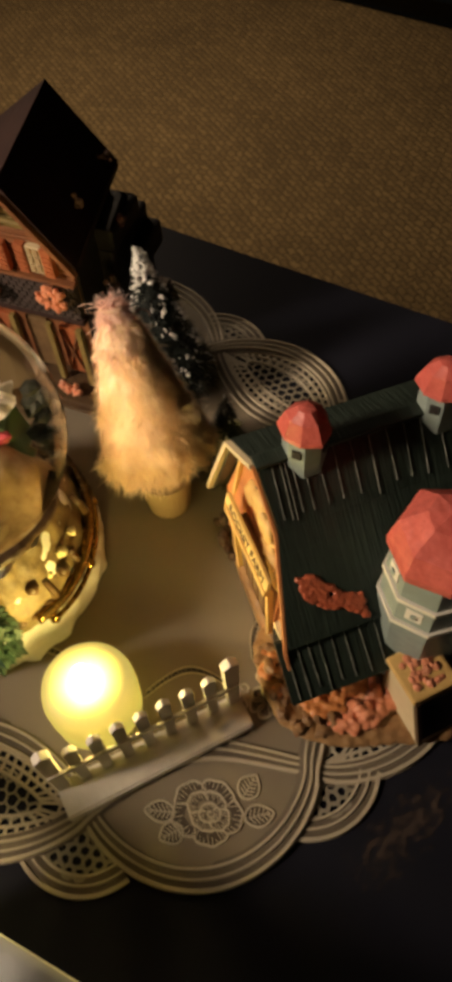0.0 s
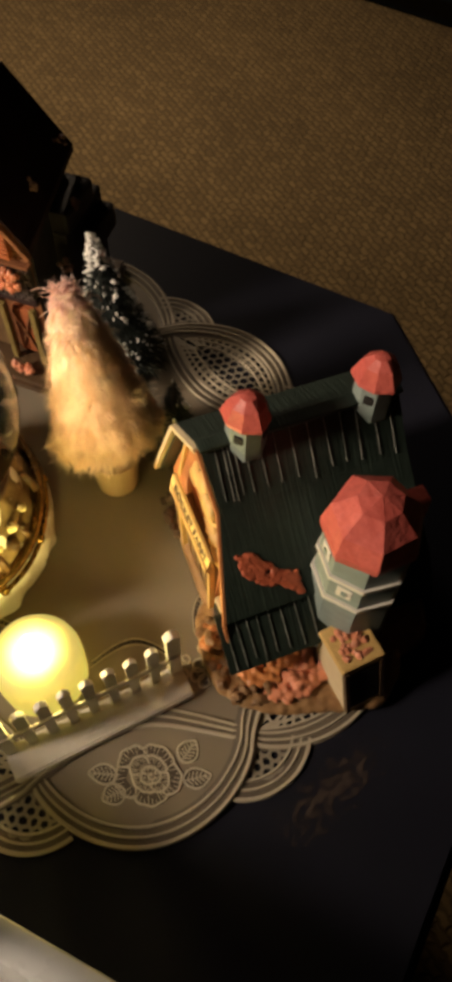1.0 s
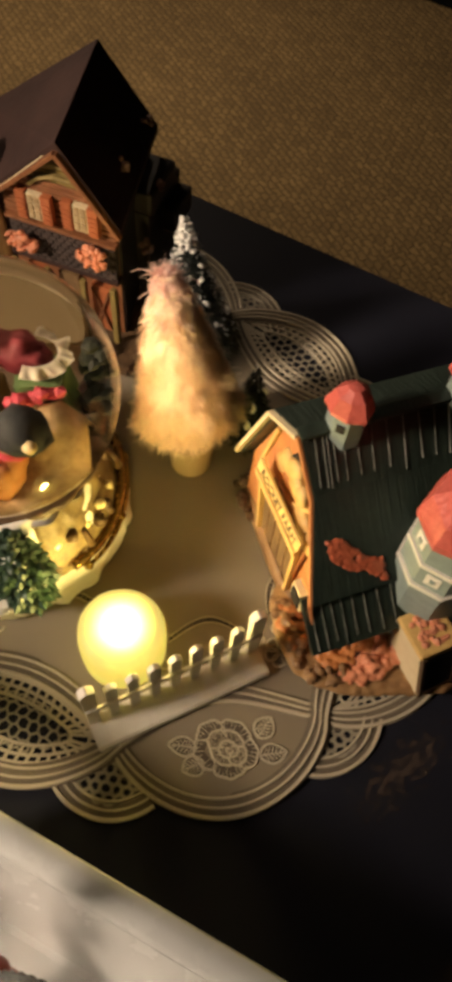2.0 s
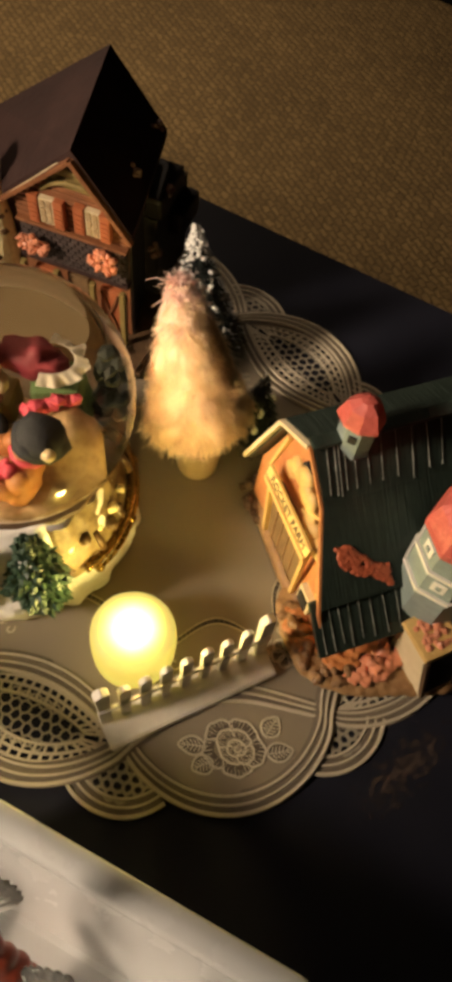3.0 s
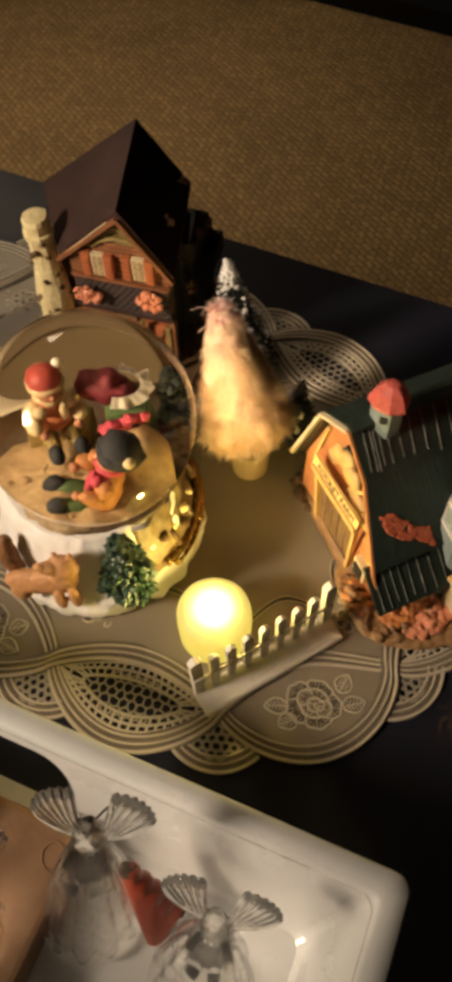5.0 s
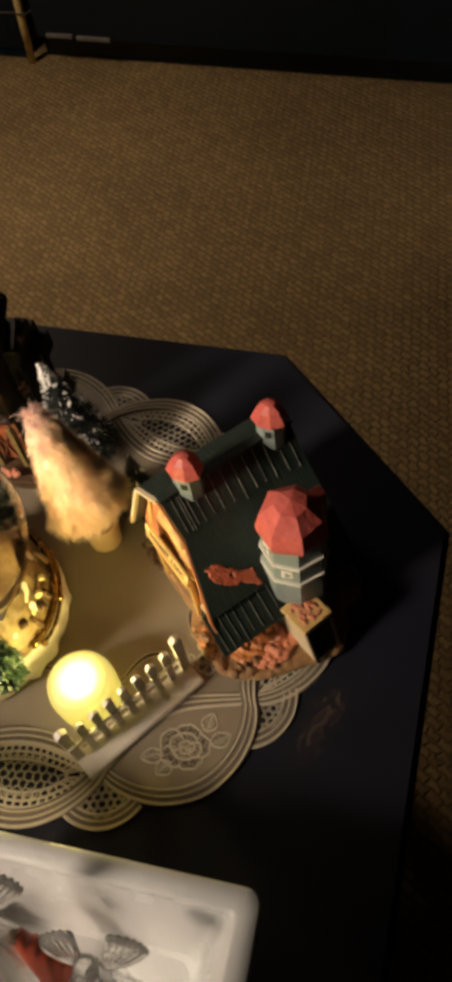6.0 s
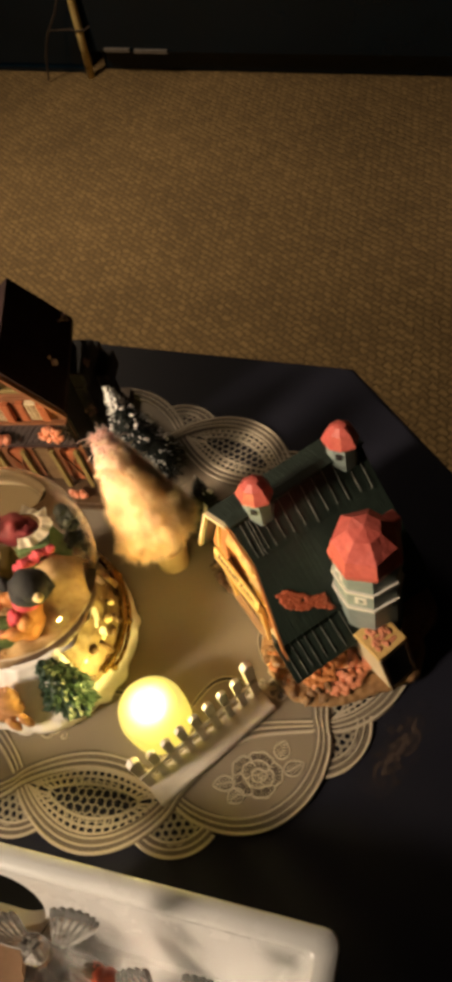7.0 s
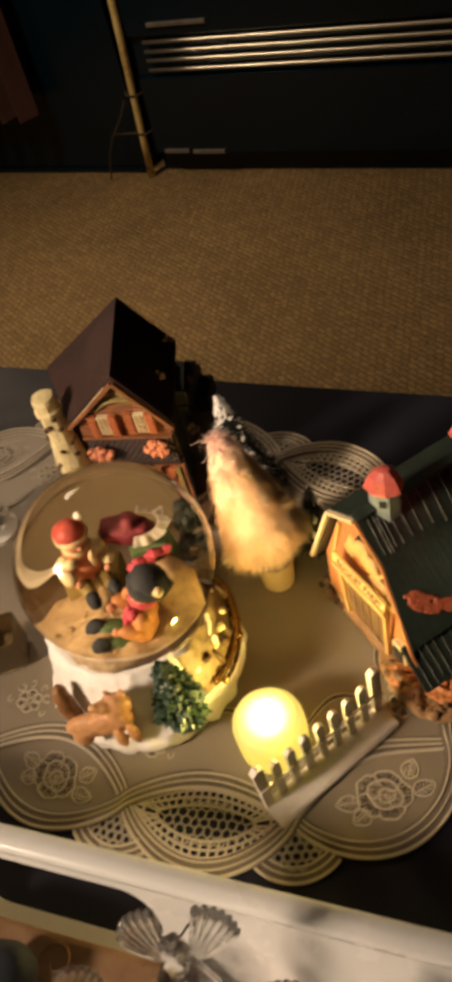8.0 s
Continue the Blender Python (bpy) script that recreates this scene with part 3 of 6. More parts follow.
bmesh.ops.bevel(bm, geom=[e for e in bm.edges if abs(e.verts[0].co.z - e.verts[1].co.z) < 1e-6], offset=0.004, segments=3, affect="EDGES")
part("tabletop", bm, "table", table)
cx, cy = sum(p[0] for p in outline) / 8, sum(p[1] for p in outline) / 8
inner = [(cx + (x - cx) * 0.88, cy + (y - cy) * 0.88) for x, y in outline]
part("apron", prism(bmesh.new(), inner[::-1], T - 0.09, T - 0.025), "table", table)
for i in (0, 2, 4, 6):
    x, y = (inner[i][0] + inner[(i + 1) % 8][0]) / 2, (inner[i][1] + inner[(i + 1) % 8][1]) / 2
    x, y = cx + (x - cx) * 0.93, cy + (y - cy) * 0.93
    part("leg", lathe(bmesh.new(), [(0.018, 0), (0.022, 0.05), (0.03, 0.3), (0.032, T - 0.09)], 14, (x, y, 0)), "table", table)
# scuffs in the varnish
bm = bmesh.new()
bmesh.ops.create_grid(bm, x_segments=4, y_segments=2, size=1.0)
bmesh.ops.transform(bm, matrix=Matrix.Diagonal((0.052, 0.0185, 1, 1)), verts=bm.verts)
part("scuff_mark", bm, "scuff", table, "scuffed brownish varnish", m=pose(0.111, -0.033, T - 0.0001, 0, 0, 50))

# ---------------------------------------------------------------- lace mat
CX, CY, EA, EB, ET, PHASE, UNITS = -0.1014, 0.1234, 0.2228, 0.1354, radians(-27.93), 9.080, 12
NS = 1440
ell = []
for i in range(NS + 1):
    t = 2 * math.pi * i / NS
    c, s = math.cos(t), math.sin(t)
    x, y = rot(EA * math.copysign(abs(c) ** 0.877, c), EB * math.copysign(abs(s) ** 0.877, s), ET)
    ell.append(Vector((CX + x, CY + y, 0)))
arc = [0.0]
for p, q in zip(ell, ell[1:]):
    arc.append(arc[-1] + (q - p).length)
PER = arc[-1]


def along(u):
    """Point and outward normal on the mat's middle line; u counts units, even ones carry roses."""
    s = ((u + PHASE) / UNITS * PER) % PER
    lo, hi = 0, NS
    while hi - lo > 1:
        mid = (lo + hi) // 2
        if arc[mid] <= s:
            lo = mid
        else:
            hi = mid
    f = (s - arc[lo]) / (arc[hi] - arc[lo])
    p = ell[lo].lerp(ell[hi], f)
    d = (ell[hi] - ell[lo]).normalized()
    return p, Vector((d.y, -d.x, 0))


def wave(u, k=1.0, off=0.0):
    """k = 1: the band that bows out round the roses; k = -1: the one round the lace eyes."""
    p, n = along(u)
    c = math.cos(math.pi * u)
    if k > 0:
        amp = 0.0251 if c > 0 else 0.0202
    else:
        amp = 0.0262 if c > 0 else 0.0275
    return p + n * (k * amp * math.copysign(abs(c) ** 0.8, c) + off)


mat = thing("lace_table_mat", 0, 0, T, 0, "oval off-white vinyl lace mat with roses and interlaced scalloped border", "table mat")
STEP = 40
bm = bmesh.new()
ring = [bm.verts.new(wave(i / STEP) + Vector((0, 0, 0.0006))) for i in range(UNITS * STEP)]
low = [bm.verts.new(v.co - Vector((0, 0, 0.0006))) for v in ring]
cen = bm.verts.new((CX, CY, 0.0006))
mids = [bm.verts.new(Vector((CX, CY, 0.0006)).lerp(v.co, 0.55)) for v in ring]
for i in range(len(ring)):
    j = (i + 1) % len(ring)
    bm.faces.new((cen, mids[i], mids[j]))
    bm.faces.new((mids[i], ring[i], ring[j], mids[j]))
    bm.faces.new((ring[i], low[i], low[j], ring[j]))
part("sheet", bm, "doily", mat)


def strip(bm, f, us, w, z0=0.0005, h=0.0008):
    """A thin raised ridge along the curve f(u)."""
    pts = [f(u) for u in us]
    rows = []
    for i, p in enumerate(pts):
        d = (pts[min(i + 1, len(pts) - 1)] - pts[max(i - 1, 0)])
        if d.length < 1e-9:
            d = Vector((1, 0, 0))
        d.normalize()
        s = Vector((-d.y, d.x, 0)) * (w / 2)
        rows.append([bm.verts.new(p + s * 1.15 + Vector((0, 0, z0 - 0.0005))), bm.verts.new(p + s * 0.6 + Vector((0, 0, z0 + h))), bm.verts.new(p - s * 0.6 + Vector((0, 0, z0 + h))), bm.verts.new(p - s * 1.15 + Vector((0, 0, z0 - 0.0005)))])
    for a, b in zip(rows, rows[1:]):
        for k in range(3):
            bm.faces.new((a[k], a[k + 1], b[k + 1], b[k]))
    return bm


def frange(a, b, n):
    return [a + (b - a) * i / n for i in range(n + 1)]


def over(u, k, off):
    """The band lifted where it passes over the other one."""
    return wave(u, k, off) + Vector((0, 0, 0.0012 * max(0.0, k * math.sin(math.pi * u)) ** 0.5))


# interlaced bands, three ridges each on a low web
for k in (1, -1):
    bm = bmesh.new()
    us = frange(0, UNITS, UNITS * STEP)
    strip(bm, lambda u: over(u, k, 0.0), us, 0.0100, 0.0008, 0.0001)
    part("band_web", bm, "channel", mat)
    for off, w in ((0.0046, 0.0019), (0.0005, 0.0013), (-0.0035, 0.0014)):
        part("band_ridge", strip(bmesh.new(), lambda u: over(u, k, off), us, w, 0.0010, 0.0007), "lace", mat)
    bm = bmesh.new()
    for i in range(UNITS * 110):
        u = i / 110
        lift = Vector((0, 0, 0.0009))
        bar(bm, over(u, k, -0.0028) + lift, over(u, k, -0.0001) + lift, 0.0004, 0.0003)
    tagged(part("band_hatch", bm, "doily", mat), "fine raised cross lines between the ridges", kind="stuff")


def eye(u0):
    """Open lace filling of one pointed oval: a net inside two rows of slots."""
    lift = Vector((0, 0, 0.0006))

    def at(u, f):
        lo, hi = wave(u, 1.0, 0.0050), wave(u, -1.0, -0.0050)
        return lo.lerp(hi, (f + 1) / 2)
    OVALS = ((0.285, 0.50, 0.0015), (0.372, 0.745, 0.0014), (0.440, 0.955, 0.0015))

    def oval(k, s, t):
        hu, r, _ = OVALS[k]
        return at(u0 + hu * math.sin(t), s * r * max(0.0, math.cos(t)) ** (0.78, 0.55, 0.30)[k])
    bm = bmesh.new()
    for k in range(3):
        for s in (1, -1):
            strip(bm, lambda t: oval(k, s, t), frange(-1.5708, 1.5708, 36), OVALS[k][2], 0.0006, 0.0006)
    for k, n in ((0, 17), (1, 23)):
        for i in range(n):
            a = -1.42 + 2.84 * i / (n - 1)
            for s in (1, -1):
                q = OVALS[k][0] / OVALS[k + 1][0]
                b = math.asin(max(-1.0, min(1.0, q * math.sin(a) + (1 - q) * math.sin(a) ** 5)))
                bar(bm, oval(k, s, a) + lift, oval(k + 1, s, b) + lift, 0.0015 if k else 0.0013, 0.0006)
    part("lace_rim", bm, "lace", mat)
    # honeycomb in the middle
    bm = bmesh.new()
    p0, nrm = along(u0)
    c = at(u0, 0.0)
    tng = Vector((nrm.y, -nrm.x, 0))
    R = 0.0030
    rnd = random.Random(int(u0 * 10) + 5)
    jit = {}

    def jp(x, y):
        key = (round(x * 1e5), round(y * 1e5))
        if key not in jit:
            jit[key] = (x + rnd.uniform(-0.0006, 0.0006), y + rnd.uniform(-0.0006, 0.0006))
        return jit[key]
    done = set()
    A, B = 0.0285, 0.0110
    for iy in range(-4, 5):
        for ix in range(-8, 9):
            hx, hy = (ix + 0.5 * (iy % 2)) * R * math.sqrt(3), iy * R * 1.5
            if abs(hx) > A or abs(hy) > B * max(0.0, 1 - (hx / A) ** 2) ** 0.8:
                continue
            for e in range(6):
                a0, a1 = math.pi / 6 + e * math.pi / 3, math.pi / 6 + (e + 1) * math.pi / 3
                p, q = jp(hx + R * math.cos(a0), hy + R * math.sin(a0)), jp(hx + R * math.cos(a1), hy + R * math.sin(a1))
                key = tuple(sorted((p, q)))
                if key in done:
                    continue
                done.add(key)
                bar(bm, c + tng * p[0] + nrm * p[1] + lift, c + tng * q[0] + nrm * q[1] + lift, 0.00105, 0.0005)
    part("lace_net", bm, "net", mat)


def fan(u0, drop=0.0):
    """Small scallop outside a crossing of the bands, filled with a net of round openings."""
    c, nrm = along(u0)
    c = c - nrm * drop
    tng = Vector((nrm.y, -nrm.x, 0))
    bm = bmesh.new()
    turn = 0.82

    def rim(r):
        return lambda t: c + tng * (r * math.sin(t)) + nrm * (r * math.cos(t) + 0.0020)
    for r, w in ((0.0308, 0.0019), (0.0268, 0.0013), (0.0230, 0.0013)):
        strip(bm, rim(r), frange(-turn, turn, 20), w, 0.0007, 0.0007)
    part("scallop", bm, "lace", mat)
    bm = bmesh.new()
    strip(bm, rim(0.0269), frange(-turn, turn, 20), 0.0080, 0.0005, 0.0001)
    part("scallop_web", bm, "channel", mat)
    bm = bmesh.new()
    rnd = random.Random(int(u0 * 10))
    jit = {}

    def jp(x, y):
        key = (round(x * 1e5), round(y * 1e5))
        if key not in jit:
            jit[key] = (x + rnd.uniform(-0.0004, 0.0004), y + rnd.uniform(-0.0004, 0.0004))
        return jit[key]
    done = set()
    R = 0.0028
    for iy in range(1, 6):
        for ix in range(-6, 7):
            hx, hy = (ix + 0.5 * (iy % 2)) * R * math.sqrt(3), 0.003 + iy * R * 1.5
            if hx ** 2 + (hy - 0.002) ** 2 > 0.0225 ** 2 or abs(hx) > (hy - 0.004) * 1.1:
                continue
            for e in range(6):
                a0, a1 = math.pi / 6 + e * math.pi / 3, math.pi / 6 + (e + 1) * math.pi / 3
                p, q = jp(hx + R * math.cos(a0), hy + R * math.sin(a0)), jp(hx + R * math.cos(a1), hy + R * math.sin(a1))
                key = tuple(sorted((p, q)))
                if key in done:
                    continue
                done.add(key)
                bar(bm, c + tng * p[0] + nrm * p[1] + Vector((0, 0, 0.0005)), c + tng * q[0] + nrm * q[1] + Vector((0, 0, 0.0005)), 0.0017, 0.0005)
    part("lace_net", bm, "net", mat)


def rose(u0):
    """Raised outline rose with leaves."""
    c, nrm = along(u0)
    run = Vector((-nrm.y, nrm.x, 0))
    bm, bd = bmesh.new(), bmesh.new()
    up = Vector((0, 0, 0.0009))
    S = 0.0000864

    def P(x, y):
        return c + run * x * S + nrm * (y + 0.137 * x) * S

    def ring(x, y, rx, ry, lobes, ph, depth, deep, w=0.0012, a0=0.0, a1=6.2832, n=84):
        """A ruffled ring of petals, darker inside its edge and finely hatched."""
        def edge(a, k=1.0):
            cusp = abs(math.sin(lobes * 0.5 * a + ph))
            r = k * (1 - depth + depth * 1.25 * cusp ** 0.55 + 0.022 * math.sin(13 * a + ph) + 0.05 * math.sin(2 * a + 2 * ph))
            return P(x + rx * r * math.cos(a), y + ry * r * math.sin(a))
        us = frange(a0, a1, n)
        rows = [[bd.verts.new(edge(a, q) + Vector((0, 0, 0.0008))) for a in us] for q in (0.97, 1 - deep)]
        for i in range(n):
            bd.faces.new((rows[0][i], rows[0][i + 1], rows[1][i + 1], rows[1][i]))
        strip(bm, edge, us, w, 0.0007, 0.0006)
        for i in range(0, n, 2):
            a = us[i]
            bar(bm, edge(a) + up, edge(a, 1 - deep * (0.45 + 0.45 * (i // 2 % 3) / 2)) + up, 0.00034, 0.0003)
        for j in range(lobes):
            a = (j * math.pi - ph) / (lobes * 0.5)
            if a0 < a % 6.2832 < a1:
                strip(bm, lambda t: edge(a + 0.16 * t * t, 1 - deep * 0.95 * t), frange(0, 1, 8), 0.0009, 0.0007, 0.0005)
    ring(12, -2, 158, 158, 5, 0.9, 0.15, 0.36, 0.0013)
    ring(22, -4, 96, 98, 4, 0.2, 0.15, 0.46, 0.0012)
    ring(26, 6, 50, 46, 3, 1.1, 0.14, 0.60, 0.0010, n=48)
    strip(bm, lambda t: P(28 + 22 * (1 - 0.12 * t) * math.cos(t), 8 + 22 * (1 - 0.12 * t) * math.sin(t)), frange(0, 6.0, 24), 0.0009, 0.0006, 0.0006)
    for bx, by, tx, ty in ((-140, 0, -285, -15), (-112, 72, -225, 120), (192, -62, 275, -168), (188, 35, 332, 8)):
        L1, d = math.hypot(tx - bx, ty - by), math.atan2(ty - by, tx - bx)
        ca, sa = math.cos(d), math.sin(d)

        def leaf(t, s):
            x, y = L1 * t, s * 50 * math.sin(math.pi * t ** 0.85) ** 0.8
            return P(bx + ca * x - sa * y, by + sa * x + ca * y)
        fill = [bd.verts.new(leaf(t, 0.95 * s) + Vector((0, 0, 0.0008))) for s, ts in ((1, frange(0, 1, 12)), (-1, frange(0.95, 0.05, 11))) for t in ts]
        bd.faces.new(fill)
        for s in (1, -1):
            strip(bm, lambda t: leaf(t, s), frange(0, 1, 14), 0.0013, 0.0006, 0.0006)
        strip(bm, lambda t: leaf(t, 0), frange(0, 0.9, 6), 0.0008, 0.0006, 0.0005)
        for v in (0.16, 0.30, 0.44, 0.58, 0.72):
            for s in (1, -1):
                bar(bm, leaf(v, 0) + up, leaf(min(1, v + 0.14), s * 0.7) + up, 0.0006, 0.0005)
    tagged(part("rose_ground", bd, "petalground", mat), "darker vinyl under the petals", kind="stuff")
    part("rose_relief", bm, "lace", mat, "raised outline rose with leaves")


def blossom(u0, off):
    """Small lace flower with scrolled tendrils on the inner field."""
    p0, nrm = along(u0)
    run = Vector((-nrm.y, nrm.x, 0))
    c = p0 + nrm * off
    bm, bd = bmesh.new(), bmesh.new()

    def P(x, y):
        return c + run * x + nrm * y
    for k in range(6):
        a = k * 1.0472 + 0.3
        x0, y0 = 0.0050 * math.cos(a), 0.0046 * math.sin(a)
        strip(bm, lambda t: P(x0 + 0.0036 * math.cos(t) * (1 + 0.12 * math.sin(3 * t)), y0 + 0.0031 * math.sin(t)), frange(0, 6.2832, 18), 0.0011, 0.0006, 0.0006)
        strip(bd, lambda t: P(x0 + 0.0013 * math.cos(t), y0 + 0.0012 * math.sin(t)), frange(0, 6.2832, 10), 0.0024, 0.0005, 0.0002)
    strip(bm, lambda t: P(0.0017 * math.cos(t), 0.0016 * math.sin(t)), frange(0, 6.2832, 14), 0.0012, 0.0006, 0.0006)
    for s in (1, -1):
        for x0, y0, r0, ph in ((0.0100, -0.0060, 0.0034, 0.4), (0.0050, -0.0112, 0.0028, 1.6), (0.0125, 0.0040, 0.0026, -0.9)):
            strip(bm, lambda t: P(s * (x0 + (r0 - 0.0004 * t) * math.cos(t + ph)), y0 + (r0 - 0.0004 * t) * math.sin(t + ph)), frange(0, 5.4, 22), 0.0010, 0.0006, 0.0006)
    tagged(part("blossom_ground", bd, "petalground", mat), "darker vinyl in the blossom", kind="stuff")
    part("blossom", bm, "lace", mat, "raised lace blossom with scrolls")


for u in range(UNITS):
    if u % 2 == 0:
        rose(u)
    else:
        eye(u)
    fan(u + 0.5, 0.0050 if 2 <= u <= 5 else 0.0)
    blossom(u + 0.54, -0.0345)

# inner garland: arcs of small openings between scrolls
for u in range(UNITS):
    bm = bmesh.new()
    bh = bmesh.new()

    def inner_arc(t, off=0.0, u=u):
        p, n = along(u + t)
        return p - n * (0.049 + 0.030 * (1 - (t / 0.36) ** 2) * 0.45 + off)
    us = frange(-0.32, 0.32, 24)
    strip(bm, lambda t: inner_arc(t, 0.0015), us, 0.0008, 0.0005, 0.0005)
    strip(bm, lambda t: inner_arc(t, -0.0015), us, 0.0008, 0.0005, 0.0005)
    for t in frange(-0.3, 0.3, 20):
        p, n = along(u + t)
        q = inner_arc(t)
        bar(bh, q + n * 0.0009 + Vector((0, 0, 0.0006)), q - n * 0.0009 + Vector((0, 0, 0.0006)), 0.0012, 0.0002)
    part("garland", bm, "lace", mat)
    tagged(part("openwork", bh, "hole", mat), "row of small dark openings", kind="stuff")

# ---------------------------------------------------------------- candle
candle = thing("flameless_candle", -0.0253, 0.002, T + 0.0012, 0, "lit ivory flameless tea light glowing yellow on the lace mat", "candle")
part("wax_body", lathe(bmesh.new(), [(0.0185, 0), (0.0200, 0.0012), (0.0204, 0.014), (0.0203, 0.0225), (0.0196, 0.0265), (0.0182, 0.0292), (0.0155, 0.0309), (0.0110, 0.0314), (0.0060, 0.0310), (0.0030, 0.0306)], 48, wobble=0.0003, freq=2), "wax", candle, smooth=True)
part("bulb", lathe(bmesh.new(), [(0.0030, 0.0290), (0.0046, 0.0330), (0.0050, 0.0365), (0.0038, 0.0405), (0.0017, 0.0440), (0.0003, 0.0460)], 20), "flame", candle, "glowing flame-shaped bulb", smooth=True)

# ---------------------------------------------------------------- picket fence
fence = thing("picket_fence", -0.0255, -0.0480, T + 0.0012, 34.2, "cream-white miniature picket fence with a ledge base", "fence")
FL = 0.0860
bm = bmesh.new()
prof = [(0.0, 0.0), (0.0, 0.0030), (0.0008, 0.0040), (0.0105, 0.0052), (0.0165, 0.0052), (0.0165, 0.0)]
a = [bm.verts.new((0, y, z)) for y, z in prof]
b = [bm.verts.new((FL, y, z)) for y, z in prof]
bm.faces.new(a)
bm.faces.new(b[::-1])
for i in range(6):
    bm.faces.new((a[i], a[(i + 1) % 6], b[(i + 1) % 6], b[i]))
bmesh.ops.bevel(bm, geom=bm.edges[:], offset=0.0007, segments=2, affect="EDGES")
part("base", bm, "fence", fence)


def picket(x, w, top, d=0.0030):
    bm = bmesh.new()
    pts = [(-w / 2, 0.0045), (w / 2, 0.0045), (w / 2, top - 0.0050), (w * 0.66, top - 0.0042), (w * 0.60, top - 0.0026), (w * 0.22, top - 0.0008), (0, top), (-w * 0.22, top - 0.0008), (-w * 0.60, top - 0.0026), (-w * 0.66, top - 0.0042), (-w / 2, top - 0.0050)]
    f = [bm.verts.new((x + p[0], 0.0125, p[1])) for p in pts]
    k = [bm.verts.new((x + p[0], 0.0125 + d, p[1])) for p in pts]
    bm.faces.new(f)
    bm.faces.new(k[::-1])
    for i in range(len(pts)):
        j = (i + 1) % len(pts)
        bm.faces.new((f[i], f[j], k[j], k[i]))
    bmesh.ops.bevel(bm, geom=bm.edges[:], offset=0.0004, segments=1, affect="EDGES")
    part("picket", bm, "fence", fence)


for i in range(9):
    end = i in (0, 8)
    picket(0.0030 + i * 0.0100, 0.0056 if end else 0.0046, 0.0485 if end else 0.0425 + 0.0006 * (i % 2), 0.0042 if end else 0.0028)
for y, z in ((0.0158, 0.0140), (0.0120, 0.0265)):
    bm = bmesh.new()
    bar(bm, (0.0, y, z), (FL - 0.0005, y, z), 0.0014, 0.0020, bevel=0.0004)
    part("rail", bm, "fence", fence)

# ---------------------------------------------------------------- feathery tree
def fibres(bm, base, tip, r0, count, rnd, length, width, droop, spread=1.0, r1=0.003, power=1.0, inward=0.0, lo=0.0, hi=1.0, clump=0.0):
    """Thin fibres that leave a leaning cone and hang from it."""
    base, tip = Vector(base), Vector(tip)
    ax = (tip - base).normalized()
    s = ax.cross(Vector((0.3, 1, 0.1))).normalized()
    t = ax.cross(s)
    for _ in range(count):
        f = lo + (hi - lo) * (1 - math.sqrt(1 - rnd.random() * 0.995)) if power == 1.0 else lo + (hi - lo) * rnd.random()
        a = rnd.uniform(0, 2 * math.pi)
        out = s * math.cos(a) + t * math.sin(a)
        r = (r0 * (1 - f) ** (0.82 if clump else 1.0) + r1) * rnd.uniform(0.75 - inward, 1.0)
        p = base.lerp(tip, f) + out * r
        L = length * rnd.uniform(0.55, 1.15) * (1.0 - 0.45 * f)
        lump = noise.noise_vector(p * 95.0) * clump + noise.noise_vector(p * 260.0) * clump * 0.6
        d = (out * spread + ax * rnd.uniform(-0.9, 0.1) + Vector((0, 0, -droop * rnd.uniform(0.5, 1.2))) + lump
             + Vector((rnd.gauss(0, 0.2), rnd.gauss(0, 0.2), rnd.gauss(0, 0.15)))).normalized()
        side = d.cross(out + Vector((0, 0, 0.01)))
        if side.length < 1e-4:
            continue
        side = side.normalized() * width * rnd.uniform(0.6, 1.3) / 2
        q = p + d * L * 0.55
        d2 = (d + Vector((rnd.gauss(0, 0.3), rnd.gauss(0, 0.3), -0.55 * droop + rnd.gauss(0, 0.2)))).normalized()
        e = q + d2 * L * 0.5
        v = [bm.verts.new(p + side), bm.verts.new(p - side), bm.verts.new(q - side * 0.8), bm.verts.new(q + side * 0.8), bm.verts.new(e)]
        bm.faces.new((v[0], v[1], v[2], v[3]))
        bm.faces.new((v[3], v[2], v[4]))


def cone(bm, base, tip, r0, r1, n=20, k=10):
    base, tip = Vector(base), Vector(tip)
    ax = (tip - base).normalized()
    s = ax.cross(Vector((0.3, 1, 0.1))).normalized()
    t = ax.cross(s)
    rings = []
    for j in range(k + 1):
        f = j / k
        r = r0 * (1 - f) ** 0.82 + r1
        rings.append([bm.verts.new(base.lerp(tip, f) + (s * math.cos(2 * math.pi * i / n) + t * math.sin(2 * math.pi * i / n)) * r * (1 + 0.12 * noise.noise(Vector((i * 0.9, j * 0.7, r0 * 100))))) for i in range(n)])
    for p, q in zip(rings, rings[1:]):
        for i in range(n):
            bm.faces.new((p[i], p[(i + 1) % n], q[(i + 1) % n], q[i]))
    bm.faces.new(rings[0][::-1])
    bm.faces.new(rings[-1])
    return bm


